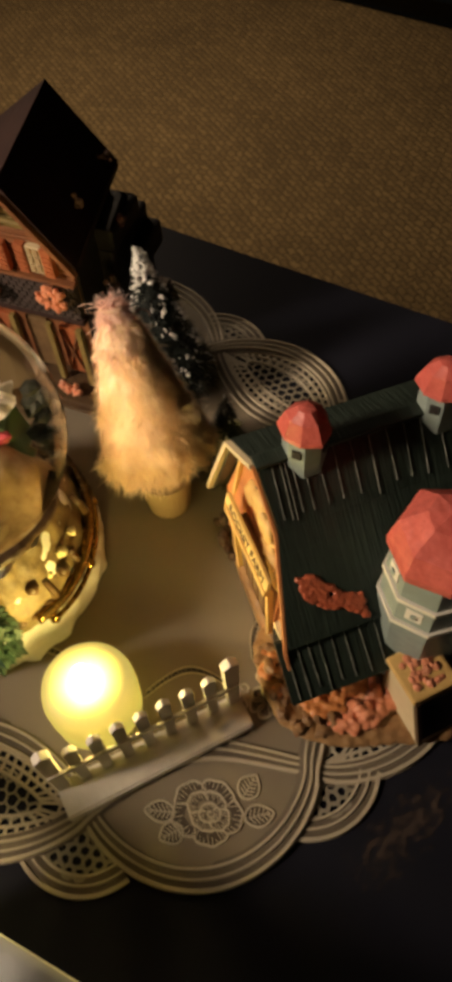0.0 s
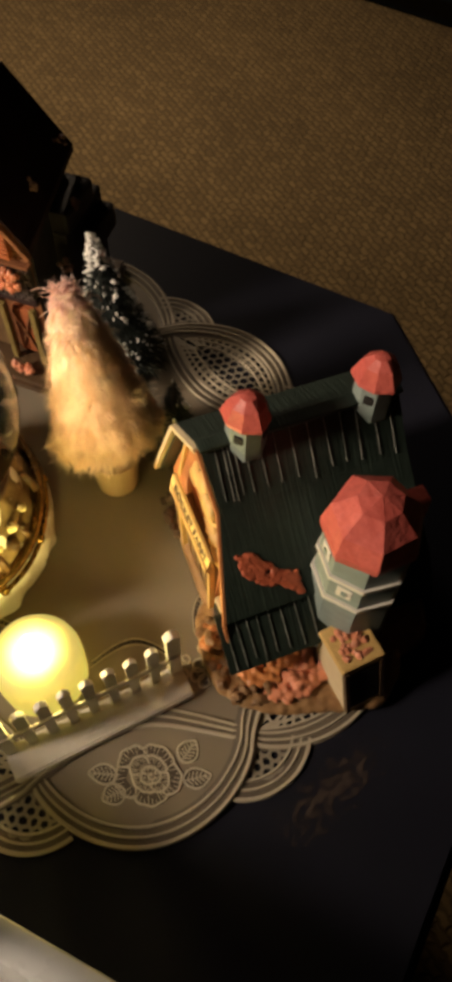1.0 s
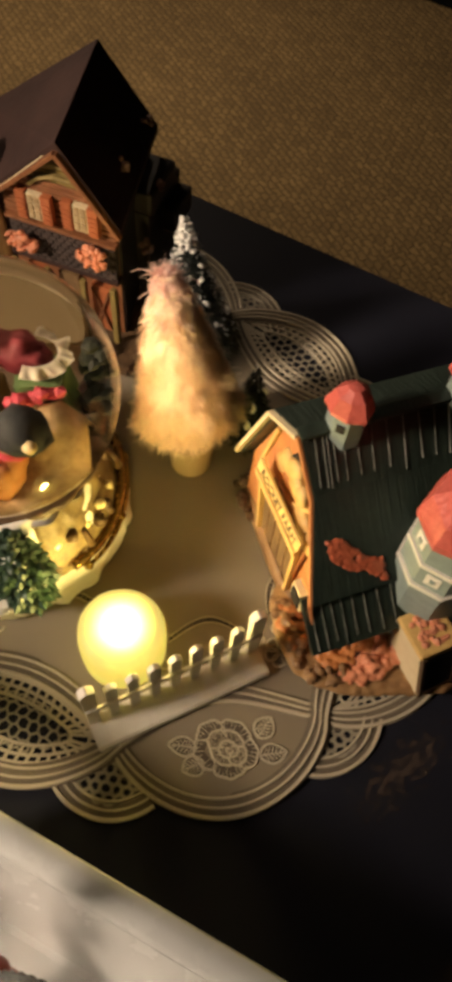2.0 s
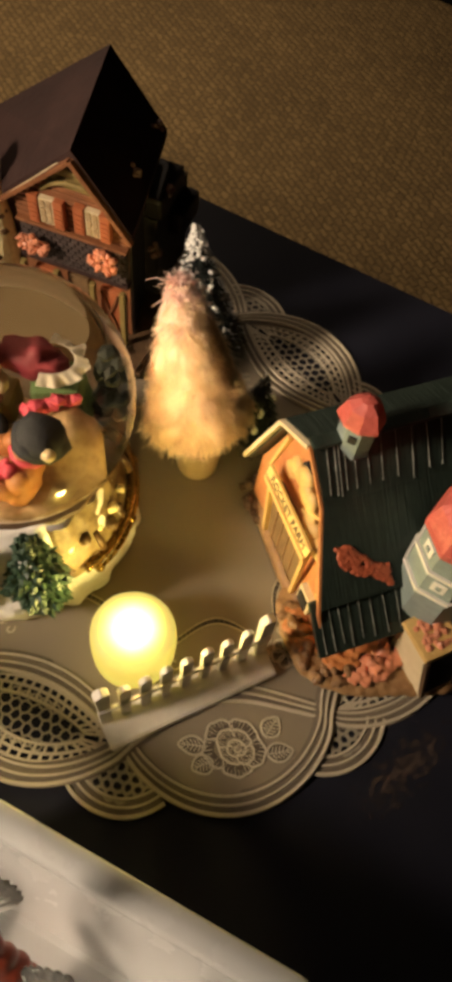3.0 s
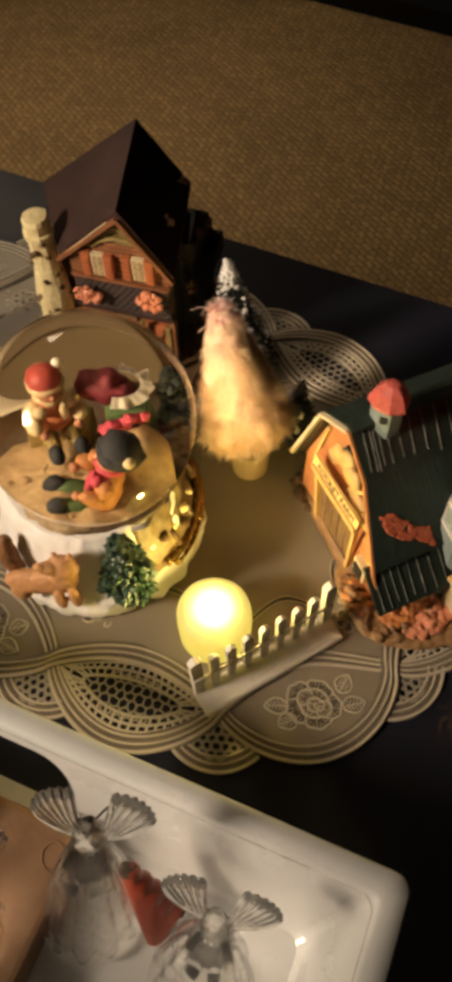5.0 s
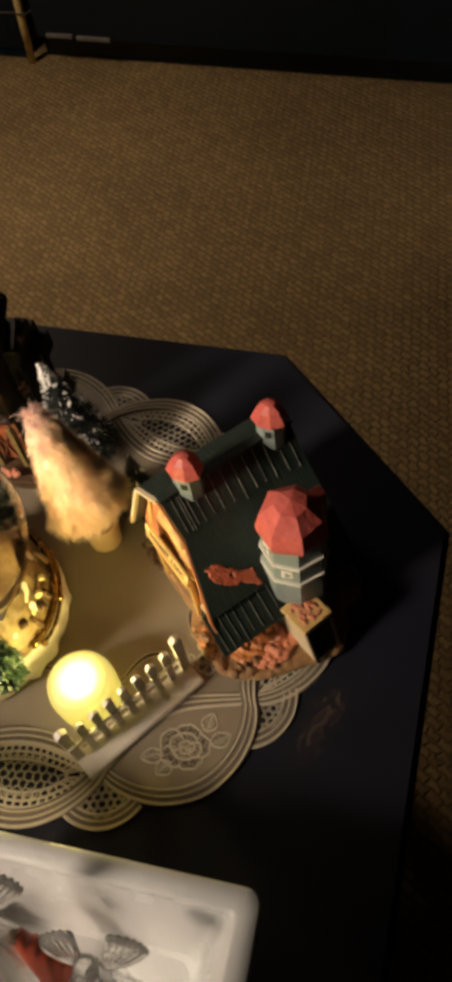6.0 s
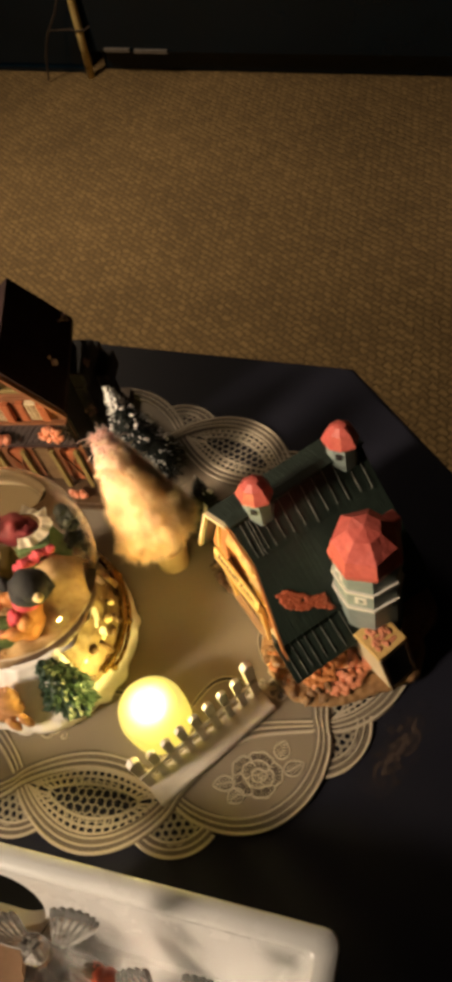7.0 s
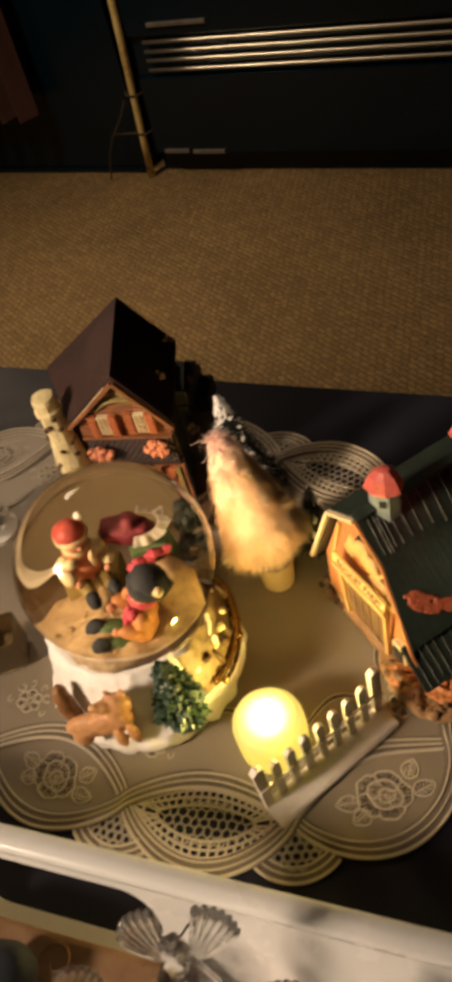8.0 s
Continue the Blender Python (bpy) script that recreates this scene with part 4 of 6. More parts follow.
rnd = random.Random(4)
plume = thing("feathery_tree", -0.0120, 0.1130, T + 0.0012, 0, "peach fluffy feather tree in a cream pot on the mat", "miniature tree")
part("pot", lathe(bmesh.new(), [(0.0104, 0), (0.0110, 0.001), (0.0124, 0.021), (0.0128, 0.022), (0.0128, 0.0250), (0.0112, 0.0250), (0.0108, 0.020)], 28), "pot", plume, smooth=False)
PB, PT = (-0.0015, 0.003, 0.0430), (-0.0170, 0.0235, 0.114)
part("trunk", tube(bmesh.new(), [(0, 0, 0.010), (-0.001, 0.001, 0.022), (-0.003, 0.002, 0.036)], 0.0028, 8), "twig", plume)
part("core", cone(bmesh.new(), PB, PT, 0.0208, 0.0052), "plume_core", plume, smooth=True)
bm = bmesh.new()
fibres(bm, PB, PT, 0.0225, 26000, rnd, 0.0082, 0.00036, 0.60, 0.26, 0.0058, clump=1.0)
fibres(bm, PB, PT, 0.0215, 1200, rnd, 0.0120, 0.00034, 0.85, 0.30, 0.0056, power=2, lo=0.0, hi=0.10, clump=0.7)
part("plumage", bm, "plume", plume)
bm = bmesh.new()
fibres(bm, PB, PT, 0.0205, 3600, rnd, 0.0066, 0.00032, 0.40, 0.30, 0.0056, power=2, lo=0.72, hi=1.0, clump=0.9)
tipc = Vector(PT)
for k in range(700):
    d = Vector((rnd.gauss(0, 0.55), rnd.gauss(0, 0.55), rnd.uniform(-0.2, 1.0))).normalized()
    p = tipc + Vector((rnd.gauss(0, 0.0024), rnd.gauss(0, 0.0024), rnd.uniform(-0.006, 0.001)))
    q = p + d * rnd.uniform(0.002, 0.0055)
    e = q + (d + Vector((rnd.gauss(0, 0.5), rnd.gauss(0, 0.5), -0.5))).normalized() * rnd.uniform(0.001, 0.004)
    w = d.cross(Vector((rnd.random(), rnd.random(), 0.3))).normalized() * 0.00022
    v = [bm.verts.new(p + w), bm.verts.new(p - w), bm.verts.new(q - w), bm.verts.new(q + w), bm.verts.new(e)]
    bm.faces.new(v[:4])
    bm.faces.new((v[3], v[2], v[4]))
part("tip_plumage", bm, "plume_pale", plume, "pale pink tip")
bm = bmesh.new()
for k in range(26):
    f = rnd.random()
    p = Vector(PB).lerp(Vector(PT), 0.95 if k < 12 else f) + Vector((rnd.gauss(0, 0.004), rnd.gauss(0, 0.004), 0))
    pts = [p]
    d = Vector((rnd.gauss(-0.3, 0.6), rnd.gauss(-0.3, 0.6), rnd.gauss(0.2, 0.5))).normalized()
    for j in range(6):
        d = (d + Vector((rnd.gauss(0, 0.5), rnd.gauss(0, 0.5), -0.25))).normalized()
        pts.append(pts[-1] + d * 0.0026)
    tube(bm, pts, 0.00022, 4)
part("curl_tuft", bm, "plume_pale", plume)


def brush_tree(x, y, base, tip, r0, count, label, rnd, snow, name="bottle_brush_tree", foot=0.010):
    t = thing(name, x, y, T + 0.0012, 0, label, "miniature tree")
    part("stand", lathe(bmesh.new(), [(foot, 0), (foot, 0.003), (foot * 0.55, 0.006), (0.0016, 0.008)], 20), "snow" if snow > 0.2 else "stonebrown", t)
    part("stem", tube(bmesh.new(), [(0, 0, 0.004), base, Vector(base).lerp(Vector(tip), 0.5), Vector(base).lerp(Vector(tip), 0.97)], 0.0011, 6, 0.5), "twig", t)
    bm = bmesh.new()
    fibres(bm, base, tip, r0, count, rnd, 0.0048, 0.00045, 0.1, 1.1, 0.0004, inward=0.6)
    part("bristles", bm, "bristle", t)
    bm = bmesh.new()
    fibres(bm, base, tip, r0 * 1.02, int(count * snow * 0.10), rnd, 0.0042, 0.0008, 0.1, 1.1, 0.0010, power=2)
    bb, tt = Vector(base), Vector(tip)
    for k in range(int(74 * snow / 0.2) if snow > 0.1 else 3):
        f = rnd.random() ** 0.8
        a = rnd.uniform(0, 6.283)
        for j in range(rnd.randint(2, 5)):
            f1, a1 = f - 0.022 * j, a + rnd.uniform(-0.25, 0.25)
            r = r0 * (1 - f1) ** 0.9 * rnd.uniform(0.88, 1.02) + 0.0006
            blob(bm, bb.lerp(tt, max(0.0, f1)) + Vector((r * math.cos(a1), r * math.sin(a1), 0)), rnd.uniform(0.0005, 0.0013), (1.4, 1.4, 0.8), 0.8, 1, k + j)
    if snow > 0.1:
        fibres(bm, bb.lerp(tt, 0.78), tt, r0 * 0.23, int(count * 0.009), rnd, 0.0030, 0.0007, 0.3, 0.7, 0.0006, power=2)
    part("snow", bm, "snowtip", t, "white flocked snow")
    return t


brush_tree(-0.0200, 0.1860, (-0.001, 0.0, 0.014), (-0.0095, 0.0, 0.104), 0.0245, 13500, "dark green bottle-brush tree flocked with white snow", random.Random(7), 0.20)
brush_tree(0.0155, 0.1330, (0.0, 0.0, 0.008), (0.002, 0.002, 0.064), 0.0140, 3600, "small dark bottle-brush tree beside the toy barn", random.Random(9), 0.03, foot=0.007)

# ---------------------------------------------------------------- toy barn: local x along the gable, y along the ridge
BARN = (0.0157, 0.1010, -62.3)
barn = thing("toy_barn", BARN[0], BARN[1], T + 0.0012, BARN[2], "glazed ceramic toy barn with dark green ribbed roof and silo", "ceramic house")
PROF = [(-0.001, 0.0390), (0.0180, 0.0940), (0.0388, 0.1030), (0.0575, 0.0800), (0.0930, 0.0480), (0.1050, 0.0290)]
BL = 0.0960      # length of the roof
SET = [0.001, 0.006, 0.009, 0.011, 0.001, 0.001]      # how far each roof line's front end is set back


def roof_slab(p, q, yp, yq, y1, th=0.0030, up=0.0):
    """A slab on the profile segment p-q, whose front edge runs from yp to yq."""
    d = Vector((q[0] - p[0], q[1] - p[1]))
    n = Vector((-d.y, d.x)).normalized()
    if n.y < 0:
        n = -n
    bm = bmesh.new()
    vs = []
    for ya, yb in ((yp, yq), (y1, y1)):
        vs.append([bm.verts.new((p[0] + n.x * up, ya, p[1] + n.y * up)), bm.verts.new((q[0] + n.x * up, yb, q[1] + n.y * up)),
                   bm.verts.new((q[0] + n.x * (up - th), yb, q[1] + n.y * (up - th))), bm.verts.new((p[0] + n.x * (up - th), ya, p[1] + n.y * (up - th)))])
    a, b = vs
    bm.faces.new(a)
    bm.faces.new(b[::-1])
    for i in range(4):
        bm.faces.new((a[i], a[(i + 1) % 4], b[(i + 1) % 4], b[i]))
    return bm


# ground the barn stands on
bm = bmesh.new()
pts = []
for i in range(48):
    a = 2 * math.pi * i / 48
    x, y = 0.053 + 0.070 * math.copysign(abs(math.cos(a)) ** 0.6, math.cos(a)), 0.052 + 0.053 * math.copysign(abs(math.sin(a)) ** 0.6, math.sin(a))
    k = 1 + 0.05 * noise.noise(Vector((math.cos(a) * 2.5, math.sin(a) * 2.5, 1.0)))
    pts.append((0.052 + (x - 0.052) * k, 0.048 + (y - 0.048) * k))
lo = [bm.verts.new((x, y, 0)) for x, y in pts]
md = [bm.verts.new((x, y, 0.004)) for x, y in pts]
hi = [bm.verts.new((0.052 + (x - 0.052) * 0.94, 0.048 + (y - 0.048) * 0.94, 0.0075 + 0.002 * noise.noise(Vector((x * 60, y * 60, 0))))) for x, y in pts]
bm.faces.new(lo[::-1])
bm.faces.new(hi)
for i in range(48):
    j = (i + 1) % 48
    bm.faces.new((lo[i], lo[j], md[j], md[i]))
    bm.faces.new((md[i], md[j], hi[j], hi[i]))
part("ground", bm, "earth", barn, "brown glazed ground", smooth=True)

# walls under the roof profile
bm = bmesh.new()
wall = [(0.004, 0.006), (0.004, 0.040), (0.0205, 0.0895), (0.0388, 0.0985), (0.0560, 0.0765), (0.0900, 0.0460), (0.0985, 0.0330), (0.0985, 0.006)]
front = (0.004, 0.005, 0.010, 0.013, 0.014, 0.005, 0.005, 0.004)
a = [bm.verts.new((x, y, z)) for (x, z), y in zip(wall, front)]
b = [bm.verts.new((x, BL - 0.004, z)) for x, z in wall]
bm.faces.new(a)
bm.faces.new(b[::-1])
for i in range(8):
    j = (i + 1) % 8
    bm.faces.new((a[i], a[j], b[j], b[i]))
part("wall", bm, "barnwall", barn, "orange-red glazed walls")
names = ("lower_roof", "upper_roof", "upper_roof", "lower_roof", "awning")
for i in range(4):
    part(names[i], roof_slab(PROF[i], PROF[i + 1], SET[i] - 0.002, SET[i + 1] - 0.002, BL), "roofgreen", barn)
part(names[4], roof_slab((0.0885, 0.0484), (0.1090, 0.0305), -0.005, -0.005, 0.046, 0.0030), "roofgreen", barn, "dark green ribbed awning")
part(names[3], roof_slab(PROF[4], PROF[5], 0.046, 0.046, BL), "roofgreen", barn)
part("ridge_cap", boxes(((0.0355, 0.006, 0.1015), (0.0421, BL + 0.001, 0.1040)), bevel=0.0008), "roofgreen", barn)


def ribs(i, places, k0=0.03, k1=0.98):
    p, q = Vector((PROF[i][0], 0, PROF[i][1])), Vector((PROF[i + 1][0], 0, PROF[i + 1][1]))
    for y in places:
        o = Vector((0, y, 0.0005))
        s0, s1 = k0 + random.uniform(0, 0.08), k1 - random.uniform(0, 0.12)
        bm = bmesh.new()
        bar(bm, p.lerp(q, s0) + o, p.lerp(q, s1) + o + Vector((0, random.uniform(-0.0006, 0.0006), 0)), 0.00050, 0.00032, up=(0, 1, 0))
        part("rib", bm, "rib", barn)


ribs(2, (0.0125, 0.0160, 0.0178, 0.0205, 0.0250, 0.0310, 0.0380, 0.0452, 0.0530, 0.0605, 0.0680, 0.0752, 0.0830, 0.0905))
PROF[4], PROF[5] = (0.0885, 0.0484), (0.1090, 0.0305)
ribs(4, (-0.0015, 0.0030, 0.0075, 0.0125, 0.0180, 0.0235, 0.0300, 0.0370, 0.0420), 0.02, 0.99)
PROF[4], PROF[5] = (0.0930, 0.0480), (0.1050, 0.0290)
# pale trim along the front edges of the roof
for i in range(5):
    p, q = PROF[i], PROF[i + 1]
    bm = bmesh.new()
    bar(bm, (p[0], SET[i] - 0.0032, p[1] - 0.0022), (q[0], SET[i + 1] - 0.0032, q[1] - 0.0022), 0.0024, 0.0030 if i < 2 else 0.0016, up=(0, 1, 0), bevel=0.0004)
    part("roof_trim", bm, "cream" if i < 2 else "barnwall", barn, "cream roof trim" if i < 2 else "orange-brown roof trim")

# front: door, frame, sign, ornaments
part("barn_door", boxes(((0.0275, 0.0025, 0.006), (0.0640, 0.006, 0.0510))), "door", barn, "brown plank door")
for x in (0.0345, 0.0415, 0.0490, 0.0565):
    part("plank_joint", boxes(((x, 0.0018, 0.007), (x + 0.0005, 0.0030, 0.0505))), "earth", barn)
for x in (0.0235, 0.0672):
    bm = bmesh.new()
    bar(bm, (x + (0.0045 if x < 0.03 else -0.0015), 0.0015, 0.006), (x, 0.0010, 0.0530), 0.0026, 0.0030, up=(0, 1, 0), bevel=0.0005)
    part("door_post", bm, "straw", barn, "straw-yellow post")
bm = bmesh.new()
bar(bm, (0.0215, -0.0004, 0.0518), (0.0695, -0.0004, 0.0543), 0.0044, 0.0042, up=(0, 1, 0), bevel=0.0007)
part("sign_beam", bm, "straw", barn)
sign = part("sign_board", boxes(((0.0215, -0.0032, -0.0010), (0.0705, 0.0030, 0.0010)), bevel=0.0005), "signyellow", barn, "cream-yellow sign board with dark lettering", m=pose(0, -0.0002, 0.0578, 77, -3, 0))
txt = bpy.data.curves.new("sign_text", "FONT")
txt.body, txt.size, txt.extrude = "ROCKET FARM", 0.0060, 0.0002
txt.align_x = "LEFT"
tob = bpy.data.objects.new("sign_text", txt)
scene.collection.objects.link(tob)
bpy.context.view_layer.update()
tme = bpy.data.meshes.new_from_object(tob.evaluated_get(bpy.context.evaluated_depsgraph_get()))
bpy.data.objects.remove(tob)
tme.materials.clear()
tme.materials.append(M["ink"])
word = new("word", tme)
word.parent = sign
word.matrix_basis = pose(0.0268, -0.0021, 0.0012)
tagged(word, "dark painted words on the sign")
# straw bales and hay under the gable
for k in range(10):
    bm = bmesh.new()
    blob(bm, (0.027 + 0.0046 * k, 0.0095 - 0.0004 * k, 0.063 + 0.009 * math.sin(k * 0.55) + 0.003 * (k % 2)), 0.0064, (1, 0.5, 1.15), 0.35, 2, k)
    part("hay_bale", bm, "straw", barn, "lumpy yellow hay", smooth=True)
part("loft_opening", prism(bmesh.new(), [(0.030, 0.071), (0.036, 0.083), (0.042, 0.083), (0.047, 0.071)], -0.0125, -0.0085, pose(0, 0, 0, 90, 0, 0)), "dark", barn)
for k, (p, q) in enumerate((((0.048, 0.060), (0.060, 0.073)), ((0.072, 0.020), (0.085, 0.036)), ((0.012, 0.044), (0.020, 0.080)))):
    bm = bmesh.new()
    bar(bm, (p[0], 0.0060, p[1]), (q[0], 0.0075, q[1]), 0.0022, 0.0022, up=(0, 1, 0), bevel=0.0004)
    part("wall_board", bm, "straw", barn)
bm = bmesh.new()
box(bm, (0.070, 0.0015, 0.012), (0.082, 0.006, 0.026), bevel=0.0006)
part("stall_window", bm, "cream", barn)
part("stall_opening", boxes(((0.072, 0.0006, 0.014), (0.080, 0.004, 0.024))), "dark", barn)

def soften(bm, width):
    """Round off the edges between facets, as thick glaze does."""
    bmesh.ops.bevel(bm, geom=[e for e in bm.edges if e.calc_length() > 2.2 * width and len(e.link_faces) == 2], offset=width, segments=2, affect="EDGES", clamp_overlap=True)


# cupolas
def cupola(y, k=1.0):
    bm = bmesh.new()
    lathe(bm, [(0.0088, -0.010), (0.0085, 0.0095)], 8, turn=0.39)
    c = part("cupola", bm, "siding", barn, "grey-green octagonal cupola", m=pose(0.0388, y, 0.1040))
    bm = bmesh.new()
    lathe(bm, [(0.0090, 0.0090), (0.0102, 0.0100), (0.0101, 0.0120), (0.0072, 0.0190), (0.0032, 0.0226), (0.0006, 0.0232)], 8, turn=0.2, wobble=0.0013, freq=2.0)
    soften(bm, 0.0004)
    part("cupola_roof", bm, "red", c, "coral-red faceted roof")
    for a in range(4):
        d = radians(45 + 90 * a - 22.5 + 22.5)
        bm = bmesh.new()
        box(bm, (-0.0018, -0.0006, 0.0015), (0.0018, 0.0006, 0.0060), pose(0.0080 * math.cos(d), 0.0080 * math.sin(d), 0, 0, 0, math.degrees(d) + 90))
        part("vent", bm, "dark", c)


cupola(0.0270)
cupola(0.0840)

# silo: octagon beside the barn
SX, SY = 0.0945, 0.0575
bm = bmesh.new()
lathe(bm, [(0.0200, 0.0), (0.0195, 0.030), (0.0180, 0.094)], 8, turn=0.30)
silo = part("silo", bm, "siding", barn, "grey-green octagonal silo", m=pose(SX, SY, 0.006))
for z, r in ((0.0560, 0.0196), (0.0735, 0.0192)):
    bm = bmesh.new()
    lathe(bm, [(r * 0.96, z - 0.0012), (r * 1.03, z - 0.0012), (r * 1.03, z + 0.0012), (r * 0.96, z + 0.0012)], 8, turn=0.30)
    part("band", bm, "white", silo, "white painted band")
bm = bmesh.new()
lathe(bm, [(0.0178, 0.0905), (0.0200, 0.0880), (0.0205, 0.0930), (0.0176, 0.1040), (0.0090, 0.1128), (0.0004, 0.1155)], 7, turn=0.55, wobble=0.0016)
soften(bm, 0.0008)
part("silo_roof", bm, "red", silo, "coral-red faceted roof")
bm = bmesh.new()
box(bm, (-0.005, 0.010, 0.091), (0.003, 0.0215, 0.105), bevel=0.0015)
part("dormer", bm, "red", silo, "coral-red dormer")
for ang, z in ((0.30 + 6.5 * math.pi / 4, 0.0648), (0.30 + 5.5 * math.pi / 4, 0.0818)):
    bm = bmesh.new()
    r = 0.0182 * math.cos(math.pi / 8)
    mm = pose(r * math.cos(ang), r * math.sin(ang), 0, 0, 0, math.degrees(ang) + 90)
    box(bm, (-0.0034, -0.0008, z - 0.0038), (0.0034, 0.0012, z + 0.0038), mm, bevel=0.0003)
    w = part("window", bm, "white", silo, "cream-white window")
    bm = bmesh.new()
    box(bm, (-0.0012, -0.0014, z - 0.0014), (0.0012, 0.0004, z + 0.0014), mm)
    part("pane", bm, "siding", w)

# planter hutch
HX, HY = 0.1155, 0.0485
def splayed(lo, hi, out, bevel=0.0):
    bm = boxes((lo, hi), bevel=bevel)
    for v in bm.verts:
        if v.co.x > 0:
            v.co.x += out * (1 - v.co.z / 0.030)
    return bm


hut = part("hutch", splayed((-0.0098, -0.0098, 0.0), (0.0098, 0.0098, 0.0300), 0.010, 0.0012), "cream", barn, "cream hutch with a dark sloping mouth", m=pose(HX, HY, 0.0055, 0, 0, 5))
part("hutch_rim", boxes(((-0.0108, -0.0108, 0.0280), (0.0108, 0.0108, 0.0312)), bevel=0.0012), "straw", hut)
part("hutch_opening", splayed((0.0085, -0.0078, 0.004), (0.0104, 0.0078, 0.0260), 0.010), "dark", hut)
for y in (-0.0088, 0.0088):
    part("mouth_post", splayed((0.0085, y - 0.0010, 0.002), (0.0112, y + 0.0010, 0.0285), 0.010), "stonebrown", hut)
rb = random.Random(12)
bm = bmesh.new()
for k in range(48):
    blob(bm, (rb.uniform(-0.0068, 0.0068), rb.uniform(-0.0068, 0.0068), 0.0312), rb.uniform(0.0012, 0.0024), (1, 1, 0.7), 0.3, 1, k)
tagged(part("planter_bloom", bm, "peach", hut), "peach flowers", kind="stuff")

# flower heaps round the foot
# ---------------------------------------------------------------- log cabin: local x along the gable, y along the ridge
cabin = thing("toy_log_cabin", -0.0958, 0.1926, T + 0.0012, -12.6, "glazed ceramic log cabin with steep dark brown roof and flower boxes", "ceramic house")
bm = bmesh.new()
prism(bm, [(-0.066, -0.018), (0.046, -0.022), (0.048, 0.030), (0.040, 0.092), (-0.082, 0.088), (-0.078, 0.030)], 0.0, 0.008)
bmesh.ops.bevel(bm, geom=bm.edges[:], offset=0.0025, segments=2, affect="EDGES")
part("ground", bm, "stonebrown", cabin, "dark brown ground")
bm = bmesh.new()
wall = [(-0.033, 0.007), (-0.033, 0.090), (0.0045, 0.1260), (0.031, 0.090), (0.031, 0.007)]
back = [(-0.066, 0.007), (-0.068, 0.085), (-0.013, 0.1255), (0.0145, 0.088), (0.0145, 0.007)]
a = [bm.verts.new((x, 0.004, z)) for x, z in wall]
b = [bm.verts.new((x, 0.058 + 0.2 * (x + 0.066), z)) for x, z in back]
bm.faces.new(a)
bm.faces.new(b[::-1])
for i in range(5):
    j = (i + 1) % 5
    bm.faces.new((a[i], a[j], b[j], b[i]))
part("wall", bm, "timber", cabin, "orange-brown timber walls")
# dark sheet over the timber: shade of the unlit side put into colour
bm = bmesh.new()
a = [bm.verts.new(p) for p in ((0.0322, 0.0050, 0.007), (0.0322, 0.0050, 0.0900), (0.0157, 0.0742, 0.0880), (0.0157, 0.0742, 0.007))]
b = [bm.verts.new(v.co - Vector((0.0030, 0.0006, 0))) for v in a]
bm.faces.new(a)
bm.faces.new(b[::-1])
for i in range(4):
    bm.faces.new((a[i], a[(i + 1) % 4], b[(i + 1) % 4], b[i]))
part("side_cladding", bm, "wingdark", cabin, "black-brown side panel, shade put into its colour")
# logs on the gable
for k in range(14):
    z = 0.0790 + k * 0.0034
    f = (z - 0.090) / 0.036
    x0, x1 = -0.033 + 0.0375 * max(0, f), 0.031 - 0.0265 * max(0, f)
    if x1 - x0 < 0.006:
        continue
    bm = bmesh.new()
    bar(bm, (x0, 0.0036, z), (x1, 0.0036, z), 0.0030, 0.0030, bevel=0.0009)
    part("log", bm, "moss" if z > 0.1030 else "timber", cabin)
APEX, FAR = Vector((0.0063, -0.0030, 0.1335)), Vector((-0.0127, 0.0817, 0.1320))
for near, far, lab in ((Vector((0.0358, -0.0010, 0.0905)), Vector((0.0180, 0.0862, 0.0890)), 1), (Vector((-0.0390, 0.0010, 0.0905)), Vector((-0.0787, 0.0668, 0.0850)), -1)):
    bm = bmesh.new()
    dn = Vector((0, 0, -0.0042))
    quad = (APEX, near, far, FAR)
    va = [bm.verts.new(p) for p in quad]
    vb = [bm.verts.new(p + dn) for p in quad]
    bm.faces.new(va)
    bm.faces.new(vb[::-1])
    for i in range(4):
        bm.faces.new((va[i], va[(i + 1) % 4], vb[(i + 1) % 4], vb[i]))
    part("roof", bm, "cabinroof", cabin, "dark brown steep roof")
    bm = bmesh.new()
    bar(bm, APEX + Vector((0, -0.0012, -0.0052)), near + Vector((0, -0.0012, -0.0040)), 0.0026, 0.0036, up=(0, 1, 0), bevel=0.0006)
    part("barge_board", bm, "timber", cabin, "orange timber barge board")
# thin pale line along the left roof edge
bm = bmesh.new()
bar(bm, APEX + Vector((-0.006, -0.0022, -0.0075)), Vector((-0.0370, -0.0015, 0.0895)), 0.0005, 0.0005, up=(0, 1, 0))
part("snow_edge", bm, "cream", cabin, "pale line along the roof edge")
